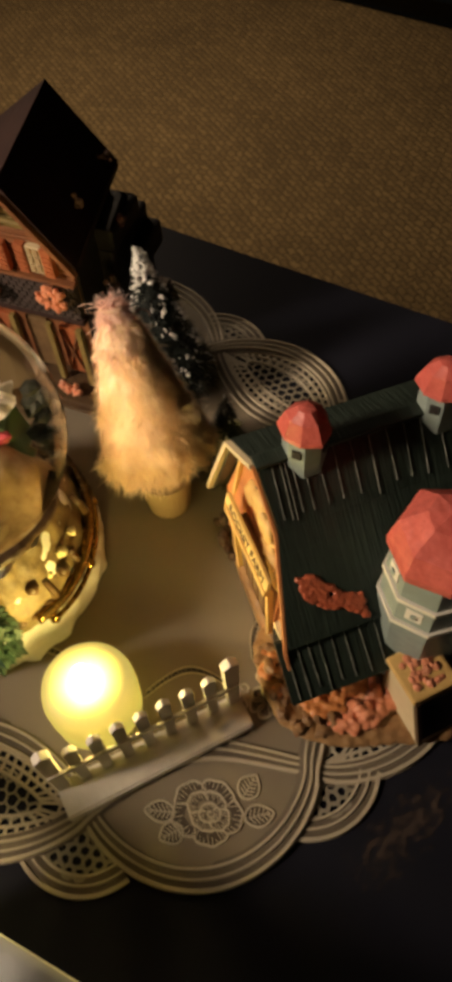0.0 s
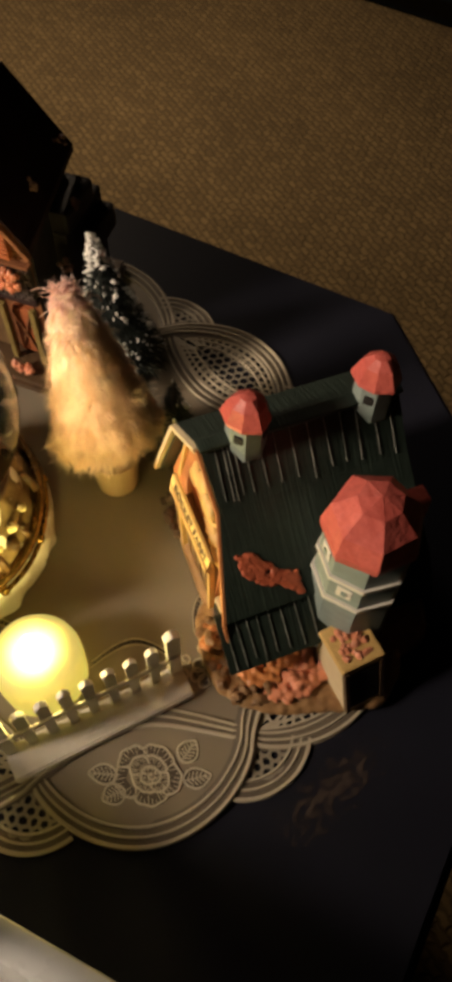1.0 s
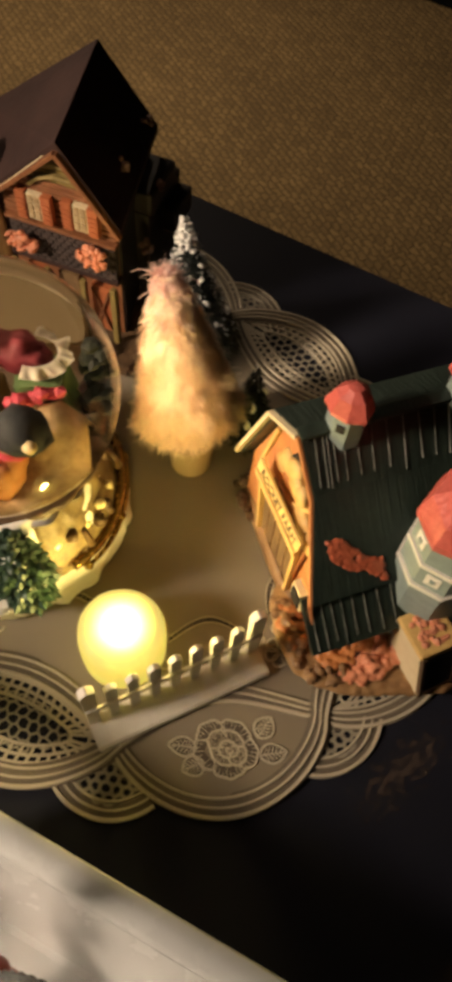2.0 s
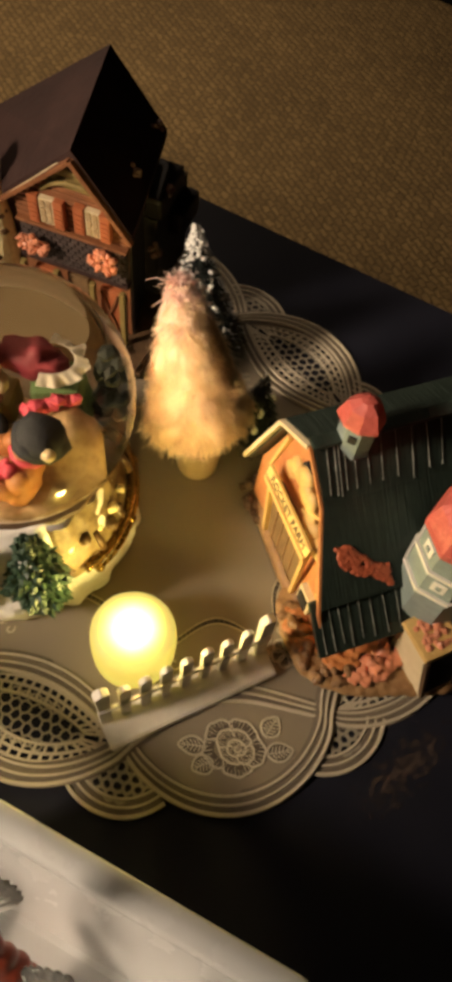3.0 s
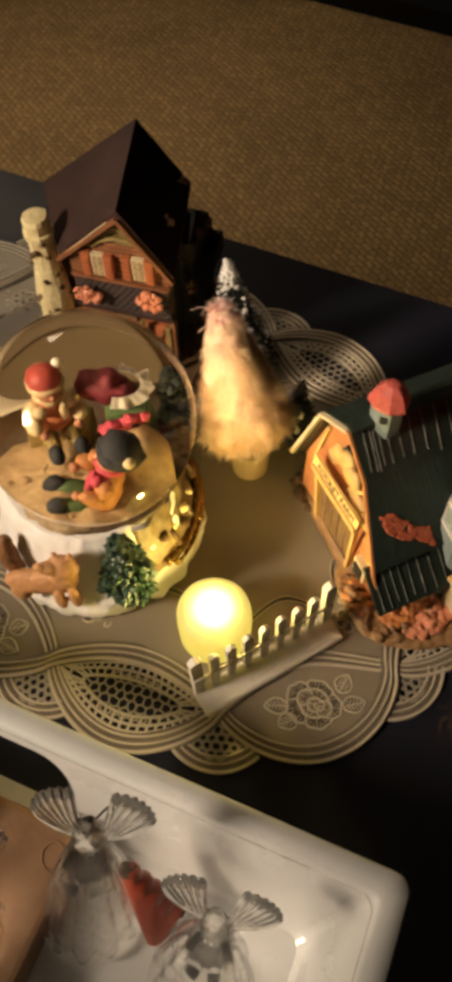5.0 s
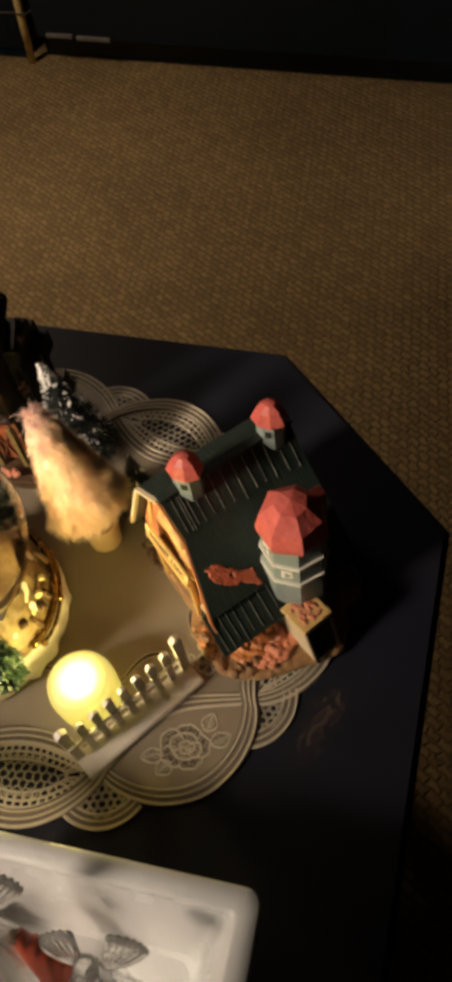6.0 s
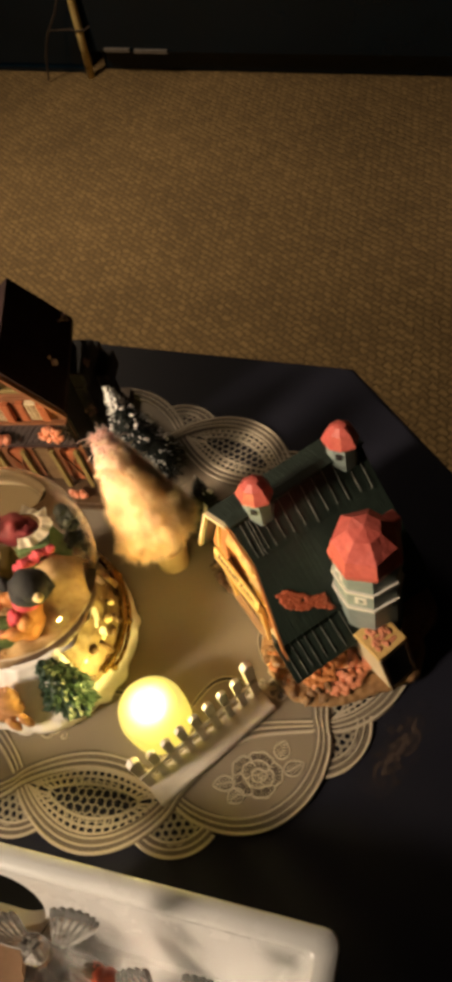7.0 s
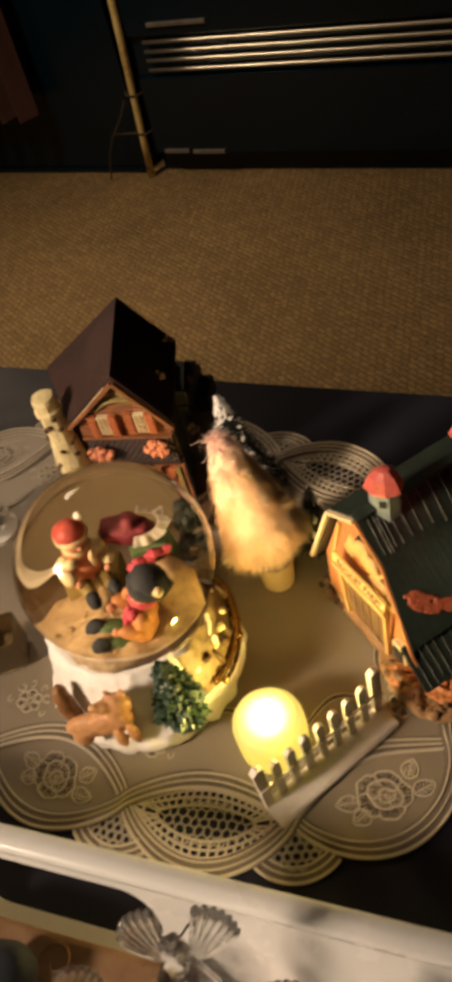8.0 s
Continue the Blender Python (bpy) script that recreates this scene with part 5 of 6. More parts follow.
# gable ornaments
part("gable_hood", tube(bmesh.new(), [(-0.0150, 0.0015, 0.1010), (-0.0085, 0.0005, 0.1070), (0.0010, 0.0, 0.1105), (0.0100, 0.0005, 0.1100), (0.0170, 0.0015, 0.1050)], 0.0014, 8), "moss", cabin, "olive-brown carved arch")
part("gable_carving", tube(bmesh.new(), [(-0.004, 0.0015, 0.1150), (0.002, 0.001, 0.1175), (0.0075, 0.001, 0.1165), (0.0110, 0.0015, 0.1125)], 0.0015, 8), "moss", cabin, "olive carving")
part("gable_window", lathe(bmesh.new(), [(0.0032, 0), (0.0032, 0.002), (0.001, 0.0026)], 16), "dark", cabin, m=pose(0.0045, 0.003, 0.1180, 90, 0, 0))


def window(x, z, w=0.0098, h=0.0130):
    win = part("window", boxes(((x - w / 2, -0.0010, z - h / 2), (x + w / 2, 0.0030, z + h / 2)), bevel=0.0004), "cream", cabin, "cream framed window")
    for i in (0, 1):
        for j in (0, 1, 2):
            x0, z0 = x - w / 2 + 0.0012 + i * (w / 2 - 0.0006), z - h / 2 + 0.0012 + j * (h / 3 - 0.0004)
            part("pane", boxes(((x0, -0.0016, z0), (x0 + w / 2 - 0.0018, 0.0, z0 + h / 3 - 0.0012))), "sand", win)
    for s in (1, -1):
        x0 = x + s * (w / 2 + 0.0030)
        sh = part("shutter", boxes(((x0 - 0.0028, -0.0020, z - h / 2 - 0.0006), (x0 + 0.0028, 0.002, z + h / 2 + 0.0006)), bevel=0.0004), "shutter", win, "red-brown shutter")
        for k in range(4):
            zz = z - h / 2 + 0.0022 + k * 0.0030
            part("slat", boxes(((x0 - 0.0018, -0.0027, zz), (x0 + 0.0018, -0.0015, zz + 0.0012))), "shutter", sh)


window(-0.0125, 0.0885, 0.0084, 0.0160)
window(0.0135, 0.0900, 0.0084, 0.0160)
part("sill_beam", boxes(((-0.032, -0.0016, 0.0764), (0.032, 0.004, 0.0782)), bevel=0.0005), "timber", cabin)
# brick band
bk = bpy.data.meshes.new("brick")
bm = boxes(((-0.0020, -0.0010, -0.0013), (0.0020, 0.0010, 0.0013)), bevel=0.0003)
bm.to_mesh(bk)
bm.free()
bk.materials.append(M["slate"])
part("brick_wall", boxes(((-0.0308, 0.0005, 0.052), (0.0308, 0.0045, 0.0765))), "slate", cabin, "dark brick band")
for r in range(9):
    for c in range(13):
        x = -0.0275 + c * 0.0045 + (0.00225 if r % 2 else 0)
        if x > 0.0290:
            continue
        o = new("brick", bk)
        o.parent = cabin
        o.matrix_basis = pose(x, 0.0003, 0.0535 + r * 0.0028)
rc = random.Random(3)


def flowers(x, y, z, w, h, count, rnd, parent=cabin):
    bm = bmesh.new()
    for k in range(count):
        a, f = rnd.uniform(0, 6.283), math.sqrt(rnd.random())
        blob(bm, (x + w * f * math.cos(a), y - rnd.uniform(0, 0.0030), z + h * f * math.sin(a)), rnd.uniform(0.0012, 0.0024), (1, 1, 0.8), 0.4, 1, k)
    part("flower_box", bm, "peach", parent, "coral-pink flower box")


flowers(-0.0205, -0.0045, 0.0675, 0.0085, 0.0058, 70, rc)
flowers(0.0210, -0.0045, 0.0715, 0.0085, 0.0068, 80, rc)
# porch below: posts, door, shutters
part("porch_roof", boxes(((-0.033, -0.001, 0.0500), (0.032, 0.006, 0.0535)), bevel=0.0010), "cabinroof", cabin)
for x in (-0.030, -0.010, 0.012, 0.030):
    part("porch_post", boxes(((x - 0.0016, -0.0056, 0.008), (x + 0.0016, -0.0024, 0.0505)), bevel=0.0005), "moss", cabin, "olive post")
for x in (-0.020, 0.020):
    part("stable_door", boxes(((x - 0.0060, 0.0005, 0.010), (x + 0.0060, 0.0045, 0.0440)), bevel=0.0005), "shutter", cabin, "red-brown door")
    for s in (1, -1):
        bm = bmesh.new()
        bar(bm, (x - 0.005 * s, -0.0004, 0.012), (x + 0.005 * s, -0.0004, 0.042), 0.0012, 0.0012, up=(0, 1, 0))
        part("door_brace", bm, "timber", cabin)
part("door", boxes(((-0.0060, 0.0005, 0.010), (0.0065, 0.0045, 0.0460)), bevel=0.0005), "door", cabin)
flowers(0.022, -0.014, 0.0140, 0.0090, 0.0040, 22, rc)
flowers(-0.020, -0.014, 0.0140, 0.0090, 0.0040, 22, rc)
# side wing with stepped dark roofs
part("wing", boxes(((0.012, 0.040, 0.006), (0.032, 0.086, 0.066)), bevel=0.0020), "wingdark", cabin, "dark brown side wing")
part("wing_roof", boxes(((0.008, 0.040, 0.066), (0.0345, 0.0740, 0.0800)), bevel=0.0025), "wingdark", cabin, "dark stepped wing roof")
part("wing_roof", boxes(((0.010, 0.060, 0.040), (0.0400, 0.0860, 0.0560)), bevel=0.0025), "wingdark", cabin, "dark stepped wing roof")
for x, y, z in ((0.0205, 0.0320, 0.1020), (0.0155, 0.0790, 0.0935), (0.0330, 0.052, 0.0780), (0.0360, 0.030, 0.0560)):
    bm = bmesh.new()
    for k in range(8):
        blob(bm, (x + rc.gauss(0, 0.002), y + rc.gauss(0, 0.002), z + rc.gauss(0, 0.002)), 0.0018, (1, 1, 1), 0.4, 1, k)
    part("flower_clump", bm, "mauve", cabin, "dull pink flower clump")
part("lean_to", boxes(((-0.064, 0.014, 0.006), (-0.032, 0.056, 0.078)), bevel=0.002), "cabinroof", cabin, "dark lean-to wall")
# chimney in front of the roof
bm = bmesh.new()
lathe(bm, [(0.0118, 0.006), (0.0112, 0.050), (0.0098, 0.062), (0.0082, 0.076), (0.0080, 0.0980)], 20, wobble=0.0016, freq=3, turn=0.78)
ch = part("chimney", bm, "chimney", cabin, "cream stucco chimney with dark pits", m=pose(-0.0530, 0.0080, 0))
bm = bmesh.new()
lathe(bm, [(0.0080, 0.0950), (0.0096, 0.0965), (0.0097, 0.0990), (0.0082, 0.1000), (0.0088, 0.1065), (0.0076, 0.1090), (0.0040, 0.1096)], 18, wobble=0.0014, freq=2)
part("chimney_cap", bm, "chimney", ch, "pale cream cap")
for k in range(22):
    a = rc.uniform(2.6, 6.6)
    z = rc.uniform(0.03, 0.094)
    rr = 0.0114 - 0.0012 * max(0.0, min(1.0, (z - 0.050) / 0.012)) - 0.0016 * max(0.0, min(1.0, (z - 0.062) / 0.014))
    bm = bmesh.new()
    blob(bm, (rr * 0.90 * math.cos(a), rr * 0.90 * math.sin(a), z), rc.uniform(0.0017, 0.0029), (1.0, 1.0, 0.9), 0.3, 1, k)
    part("pit", bm, "stump", ch)

# ---------------------------------------------------------------- snow globe
GX, GY = -0.1010, 0.0660
globe = thing("snow_globe", GX, GY, T + 0.0012, 0, "glass snow globe on a snowy white base with gold band", "snow globe")
bm = bmesh.new()
prof = [(0.0600, 0), (0.0635, 0.003), (0.0640, 0.010), (0.0622, 0.0155), (0.0590, 0.0210), (0.0560, 0.0300), (0.0530, 0.0440), (0.0500, 0.0560), (0.0455, 0.0620), (0.0420, 0.0620), (0.0300, 0.0560)]
fine = []
for (r0, z0), (r1, z1) in zip(prof, prof[1:]):
    fine += [(r0 + (r1 - r0) * q / 4, z0 + (z1 - z0) * q / 4) for q in range(4)]
lathe(bm, fine + [prof[-1]], 128, wobble=0.0020, freq=7)
for v in bm.verts:
    if 0.001 < v.co.z < 0.060:
        d = Vector((v.co.x, v.co.y, 0)).normalized()
        k = 1.0 if v.co.z < 0.022 else 0.45
        v.co += d * k * (0.0022 * noise.noise(v.co * 90) + 0.0012 * noise.noise(v.co * 230))
        v.co.z += k * 0.0012 * noise.noise(v.co * 140 + Vector((5, 5, 5)))
bmesh.ops.transform(bm, matrix=Matrix.Translation((0.0022, 0, 0)) @ Matrix.Diagonal((0.97, 0.97, 1, 1)), verts=bm.verts)
part("base", bm, "snow", globe, "lumpy white snow base", smooth=True)
bm = bmesh.new()
grid = []
for i in range(61):
    a = radians(-52 + 150 * i / 60)
    row = []
    for j in range(13):
        f = j / 12
        z = 0.0235 + 0.0350 * f + 0.0020 * noise.noise(Vector((i * 0.3, 0, 3.0)))
        r = 0.0585 - 0.0100 * f + 0.0022 * noise.noise(Vector((i * 0.35, j * 0.45, 1.0))) - (0.004 if i in (0, 60) else 0)
        row.append(bm.verts.new((0.0022 + r * math.cos(a), r * math.sin(a), z)))
    grid.append(row)
for p, q in zip(grid, grid[1:]):
    for j in range(12):
        bm.faces.new((p[j], q[j], q[j + 1], p[j + 1]))
part("bank", bm, "bank", globe, "brown glazed bank under the glass", smooth=True)
bm = bmesh.new()
n = 48
pts = []
for i in range(n + 1):
    a = radians(-40 + 104 * i / n)
    pts.append((0.0022 + 0.0600 * math.cos(a), 0.0600 * math.sin(a), 0.0245 + 0.0015 * math.sin(a * 5) + 0.006 * i / n))
tube(bm, [(x * 0.985, y * 0.985, z + 0.0035) for x, y, z in pts], 0.0027, 10)
part("rail", bm, "bronze", globe, "shiny dark bronze rail", smooth=True)
bm = bmesh.new()
tube(bm, [(x * 1.022, y * 1.022, z - 0.0020) for x, y, z in pts[3:-5]], 0.0013, 8)
for i in (3, 16, 30, 43):
    blob(bm, (pts[i][0] * 1.02, pts[i][1] * 1.02, pts[i][2] - 0.0010), 0.0026, (1, 1, 0.9), 0.3, 2, i)
part("gold_rail", bm, "oldgold", globe, "thin gold rail with knobs", smooth=True)
for i, h in ((6, 0.017), (15, 0.012), (26, 0.020), (38, 0.014), (45, 0.018)):
    x, y, z = pts[i]
    part("stump", tube(bmesh.new(), [(x * 0.965, y * 0.965, z + 0.004), (x * 0.945, y * 0.945, z + h * 0.6), (x * 0.90, y * 0.90, z + h)], 0.0021, 8, 0.7), "stump", globe, "dark brown stump", smooth=True)
bm = bmesh.new()
bmesh.ops.create_uvsphere(bm, u_segments=64, v_segments=40, radius=0.0546)
sphere = part("glass_dome", bm, "glass", globe, "clear glass dome", smooth=True, m=pose(0.0096, 0.0040, 0.1010))
sphere.visible_shadow = False
bm = bmesh.new()
lathe(bm, [(0.0445, 0.0600), (0.0440, 0.0628), (0.0300, 0.0640), (0.0040, 0.0650)], 48, (0.008, 0.003, 0), 0.002, 5)
part("floor_disc", bm, "stonebrown", globe, "brown floor under the glass", smooth=True)
bm = bmesh.new()
lathe(bm, [(0.0360, 0.0600), (0.0345, 0.0650), (0.0310, 0.0700), (0.0250, 0.0740), (0.0180, 0.0770), (0.0100, 0.0790), (0.0040, 0.0795)], 60, (0.002, -0.006, 0), 0.003, 5)
for v in bm.verts:
    v.co.z += 0.022 * math.exp(-((v.co.x - 0.030) ** 2 + (v.co.y - 0.008) ** 2) / 0.013 ** 2) + 0.0030 * noise.noise(v.co * 110) + 0.0018 * noise.noise(v.co * 300)
part("mound", bm, "sand", globe, "tan snow mound under the glass", smooth=True)


bm = bmesh.new()
rm = random.Random(31)
for k in range(90):
    a, f = rm.uniform(0, 6.283), math.sqrt(rm.random())
    x, y = 0.002 + 0.031 * f * math.cos(a), -0.006 + 0.031 * f * math.sin(a)
    z = 0.0795 - 0.0125 * f ** 2.2 + 0.022 * math.exp(-((x - 0.030) ** 2 + (y - 0.008) ** 2) / 0.013 ** 2)
    blob(bm, (x, y, z), rm.uniform(0.0008, 0.0022), (1.2, 1.2, 0.8), 0.5, 1, k)
tagged(part("mound_crumb", bm, "sand", globe), "rough tan crumbs", kind="stuff")


def doll(x, y, z, turn, cols, name, k=1.0, hat_r=0.0080, brim=0.30, lean=0):
    """One painted toy figure as a single mesh; cols: coat, sleeve, legs, skin, hat, band, scarf, boots."""
    bm = bmesh.new()

    def add(c, r, sq, mi, rough=0.22, sub=2):
        n0 = len(bm.faces)
        blob(bm, c, r, sq, rough, sub, c[0] * 900 + mi)
        bm.faces.ensure_lookup_table()
        for f in bm.faces[n0:]:
            f.material_index = mi
            f.smooth = True
    add((0, 0, 0.0095), 0.0082, (1.0, 0.85, 1.1), 0)
    add((0, 0.0005, 0.0170), 0.0070, (1.1, 0.8, 0.9), 0)
    for s2 in (1, -1):
        add((0.0075 * s2, -0.0015, 0.0165), 0.0036, (1.1, 1.0, 1.2), 1)
        add((0.0090 * s2, -0.0055, 0.0125), 0.0033, (1.0, 1.5, 0.9), 1)
        add((0.0070 * s2, -0.0105, 0.0110), 0.0019, (1, 1, 1), 3)
        add((0.0060 * s2, -0.0052, 0.0190), 0.0030, (1.0, 0.8, 0.9), 6 if s2 > 0 else 1)
        add((0.0042 * s2, -0.0075, 0.0040), 0.0038, (0.9, 2.0, 0.8), 2)
        add((0.0052 * s2, -0.0150, 0.0030), 0.0034, (0.9, 1.2, 1.2), 7)
    add((0, -0.0005, 0.0225), 0.0056, (1.15, 1.1, 0.5), 6)
    add((0.0035, -0.0065, 0.0165), 0.0026, (0.8, 0.7, 2.2), 6)
    add((0, -0.0010, 0.0270), 0.0058, (1, 1, 1), 3)
    add((0, -0.0068, 0.0265), 0.0013, (1, 1, 1), 3)
    add((0, 0.0012, 0.0312), hat_r, (1.0, 1.0, 0.80), 4)
    add((0, 0.0008, 0.0294), hat_r * 1.10, (1.05, 1.05, brim), 5)
    add((hat_r * 0.95, 0.004, 0.0330), 0.0024, (1, 1, 1), 8)
    bmesh.ops.transform(bm, matrix=Matrix.Diagonal((k, k, k, 1)), verts=bm.verts)
    return part(name, bm, cols, globe, "small painted winter figure", m=pose(x, y, z, lean, 0, turn))


doll(0.0105, -0.0135, 0.0705, -78, ["amber", "amber", "leafgreen", "skin", "navy", "navy", "pinkcloth", "navy", "cream"], "figurine", 1.08, 0.0084, 0.46, -24)
doll(-0.0065, 0.0130, 0.0830, 30, ["peach", "cream", "moss", "skin", "figure", "cream", "cream", "navy", "snow"], "figurine", 0.94, 0.0072, 0.36)
bm = bmesh.new()
blob(bm, (0.013, 0.0200, 0.1000), 0.0072, (1.5, 0.85, 0.8), 0.5, 3, 2)
for f in bm.faces:
    f.smooth = True
part("sack", bm, "wine", globe, "dark red sack")
bm = bmesh.new()
prev = None
for k in range(91):
    a = k / 90 * 3.5 - 1.75
    ruf = math.sin(a * 9) * 0.5 + math.sin(a * 15 + 1) * 0.35
    row = [bm.verts.new((0.0185 + (0.0072 + 0.0036 * f + 0.0016 * ruf * f) * 1.15 * math.cos(a), 0.0200 + (0.0058 + 0.0036 * f + 0.0016 * ruf * f) * math.sin(a), 0.1018 - 0.0028 * f + 0.0018 * ruf * f)) for f in (0.0, 0.4, 0.75, 1.0)]
    if prev:
        for i in range(3):
            bm.faces.new((prev[i], row[i], row[i + 1], prev[i + 1]))
    prev = row
bmesh.ops.solidify(bm, geom=bm.faces[:], thickness=0.0011)
part("fur_trim", bm, "snow", globe, "white ruffled trim", smooth=True)
bm = bmesh.new()
box(bm, (0.016, 0.005, 0.076), (0.032, 0.018, 0.0965), pose(0, 0, 0, 0, 0, 14), bevel=0.002)
part("gift_box", bm, "leafgreen", globe, "green box")
bm = bmesh.new()
for k in range(7):
    blob(bm, (0.0150 + 0.0022 * k, 0.0045 + 0.0012 * k, 0.0945 + 0.001 * math.sin(k * 2)), 0.0026, (1.2, 1, 0.8), 0.4, 1, k)
part("ribbon", bm, "pinkcloth", globe, "pink-red ribbon")
part("bench", boxes(((-0.016, 0.010, 0.074), (0.006, 0.022, 0.0860)), bevel=0.002), "moss", globe, "olive seat")
bm = bmesh.new()
rg = random.Random(41)
for lay in range(7):
    f = lay / 6
    for i in range(int(15 - 10 * f)):
        a = rg.uniform(0, 6.283)
        r = 0.0105 * (1 - f) ** 0.8 * rg.uniform(0.4, 1.0) + 0.0005
        blob(bm, (0.0370 + r * math.cos(a), 0.0250 + r * math.sin(a), 0.070 + 0.034 * f - 0.25 * r), rg.uniform(0.0018, 0.0032), (1.2, 1.2, 0.7), 0.5, 1, lay * 9 + i)
part("globe_fir", bm, "bristle", globe, "small dark green fir under the glass")
# fox lying before the globe
def fused(bm, voxel, name):
    """Melt overlapping lumps into one smooth skin."""
    me = bpy.data.meshes.new(name)
    bm.to_mesh(me)
    bm.free()
    ob = bpy.data.objects.new(name, me)
    scene.collection.objects.link(ob)
    md = ob.modifiers.new("melt", "REMESH")
    md.mode, md.voxel_size = "VOXEL", voxel
    sm = ob.modifiers.new("soften", "SMOOTH")
    sm.factor, sm.iterations = 0.5, 3
    bpy.context.view_layer.update()
    out = bmesh.new()
    tmp = bpy.data.meshes.new_from_object(ob.evaluated_get(bpy.context.evaluated_depsgraph_get()))
    out.from_mesh(tmp)
    bpy.data.objects.remove(ob)
    return out


# moulded ground along the foot of the barn
bm = bmesh.new()
RIM = [Vector(p) for p in ((0.070, -0.0045), (0.088, -0.0075), (0.104, -0.0060), (0.115, 0.003), (0.122, 0.016), (0.127, 0.032), (0.132, 0.046), (0.134, 0.058), (0.126, 0.069), (0.112, 0.076))]
for p, q in zip(RIM, RIM[1:]):
    for k in range(5):
        c = p.lerp(q, k / 5)
        blob(bm, (c.x, c.y, 0.0036), 0.0044 + 0.0012 * noise.noise(Vector((c.x * 300, c.y * 300, 1.0))), (1, 1, 0.85), 0.25, 2, c.x * 700)
        blob(bm, (c.x * 0.92 + 0.004, c.y * 0.80 + 0.006, 0.0030), 0.0085, (1, 1, 0.42), 0.15, 2, c.y * 500)
part("ground_rim", fused(bm, 0.0009, "ground_skin"), "groundtan", barn, "lumpy tan moulded ground", smooth=True)
def heap(name, cx, cy, rx, ry, z, count, mat, rmin, rmax, rnd, label):
    bm = bmesh.new()
    for k in range(count):
        if name == "stone" and k:
            part(name, bm, mat, barn)
            bm = bmesh.new()
        a, f = rnd.uniform(0, 6.283), math.sqrt(rnd.random())
        x, y = cx + rx * f * math.cos(a), cy + ry * f * math.sin(a)
        blob(bm, (x, y, z + (1 - f) * 0.006 * rnd.random()), rnd.uniform(rmin, rmax), (1, 1, 0.8), 0.35, 1, k * 1.3)
    if name == "flower_bed":
        part(name, fused(bm, 0.0007, "bed_skin"), mat, barn, label, smooth=True)
    else:
        part(name, bm, mat, barn, label)


heap("flower_bed", 0.103, 0.018, 0.010, 0.018, 0.0090, 150, "flower", 0.0012, 0.0024, rb, "coral flower heap")
heap("flower_bed", 0.110, 0.034, 0.007, 0.010, 0.0080, 40, "peach", 0.0014, 0.0030, rb, "peach flower heap")
heap("flower_bed", 0.086, -0.003, 0.014, 0.006, 0.0080, 26, "barnwall", 0.0014, 0.0032, rb, "orange flower heap")
heap("flower_bed", 0.086, -0.004, 0.014, 0.006, 0.0080, 26, "earth", 0.0016, 0.0036, rb, "peach flower heap")
heap("stone", 0.0020, 0.010, 0.0040, 0.010, 0.0060, 12, "stonebrown", 0.0022, 0.0040, rb, "brown stones")
heap("stone", 0.0100, -0.0010, 0.0120, 0.0030, 0.0030, 13, "stonebrown", 0.0018, 0.0032, rb, "brown stones")
heap("stone", 0.106, -0.002, 0.008, 0.006, 0.0070, 10, "earth", 0.0018, 0.0034, rb, "brown stones")
heap("flower_bed", 0.116, 0.024, 0.007, 0.016, 0.0085, 100, "peach", 0.0012, 0.0024, rb, "peach flower heap")
heap("flower_bed", 0.112, 0.010, 0.008, 0.010, 0.0068, 40, "earth", 0.0012, 0.0028, rb, "brown flower heap")
# red garland on the lower roof
bm = bmesh.new()
p, q = Vector((PROF[3][0], 0, PROF[3][1])), Vector((PROF[4][0], 0, PROF[4][1]))
for k in range(230):
    u = rb.random()
    w = (0.0030 + 0.0034 * math.sin(u * 3.4 + 0.5) ** 2 + 0.0012 * (u > 0.70)) * rb.uniform(-1, 1)
    c = p.lerp(q, 0.50 + 0.36 * u + w / 0.047) + Vector((0, 0.0105 + 0.0245 * u, 0.0004))
    blob(bm, c, rb.uniform(0.0010, 0.0017), (1, 1, 0.8), 0.4, 1, k)
part("garland", fused(bm, 0.0005, "garland_skin"), "garland", barn, "lumpy red-brown garland on the roof", smooth=True)

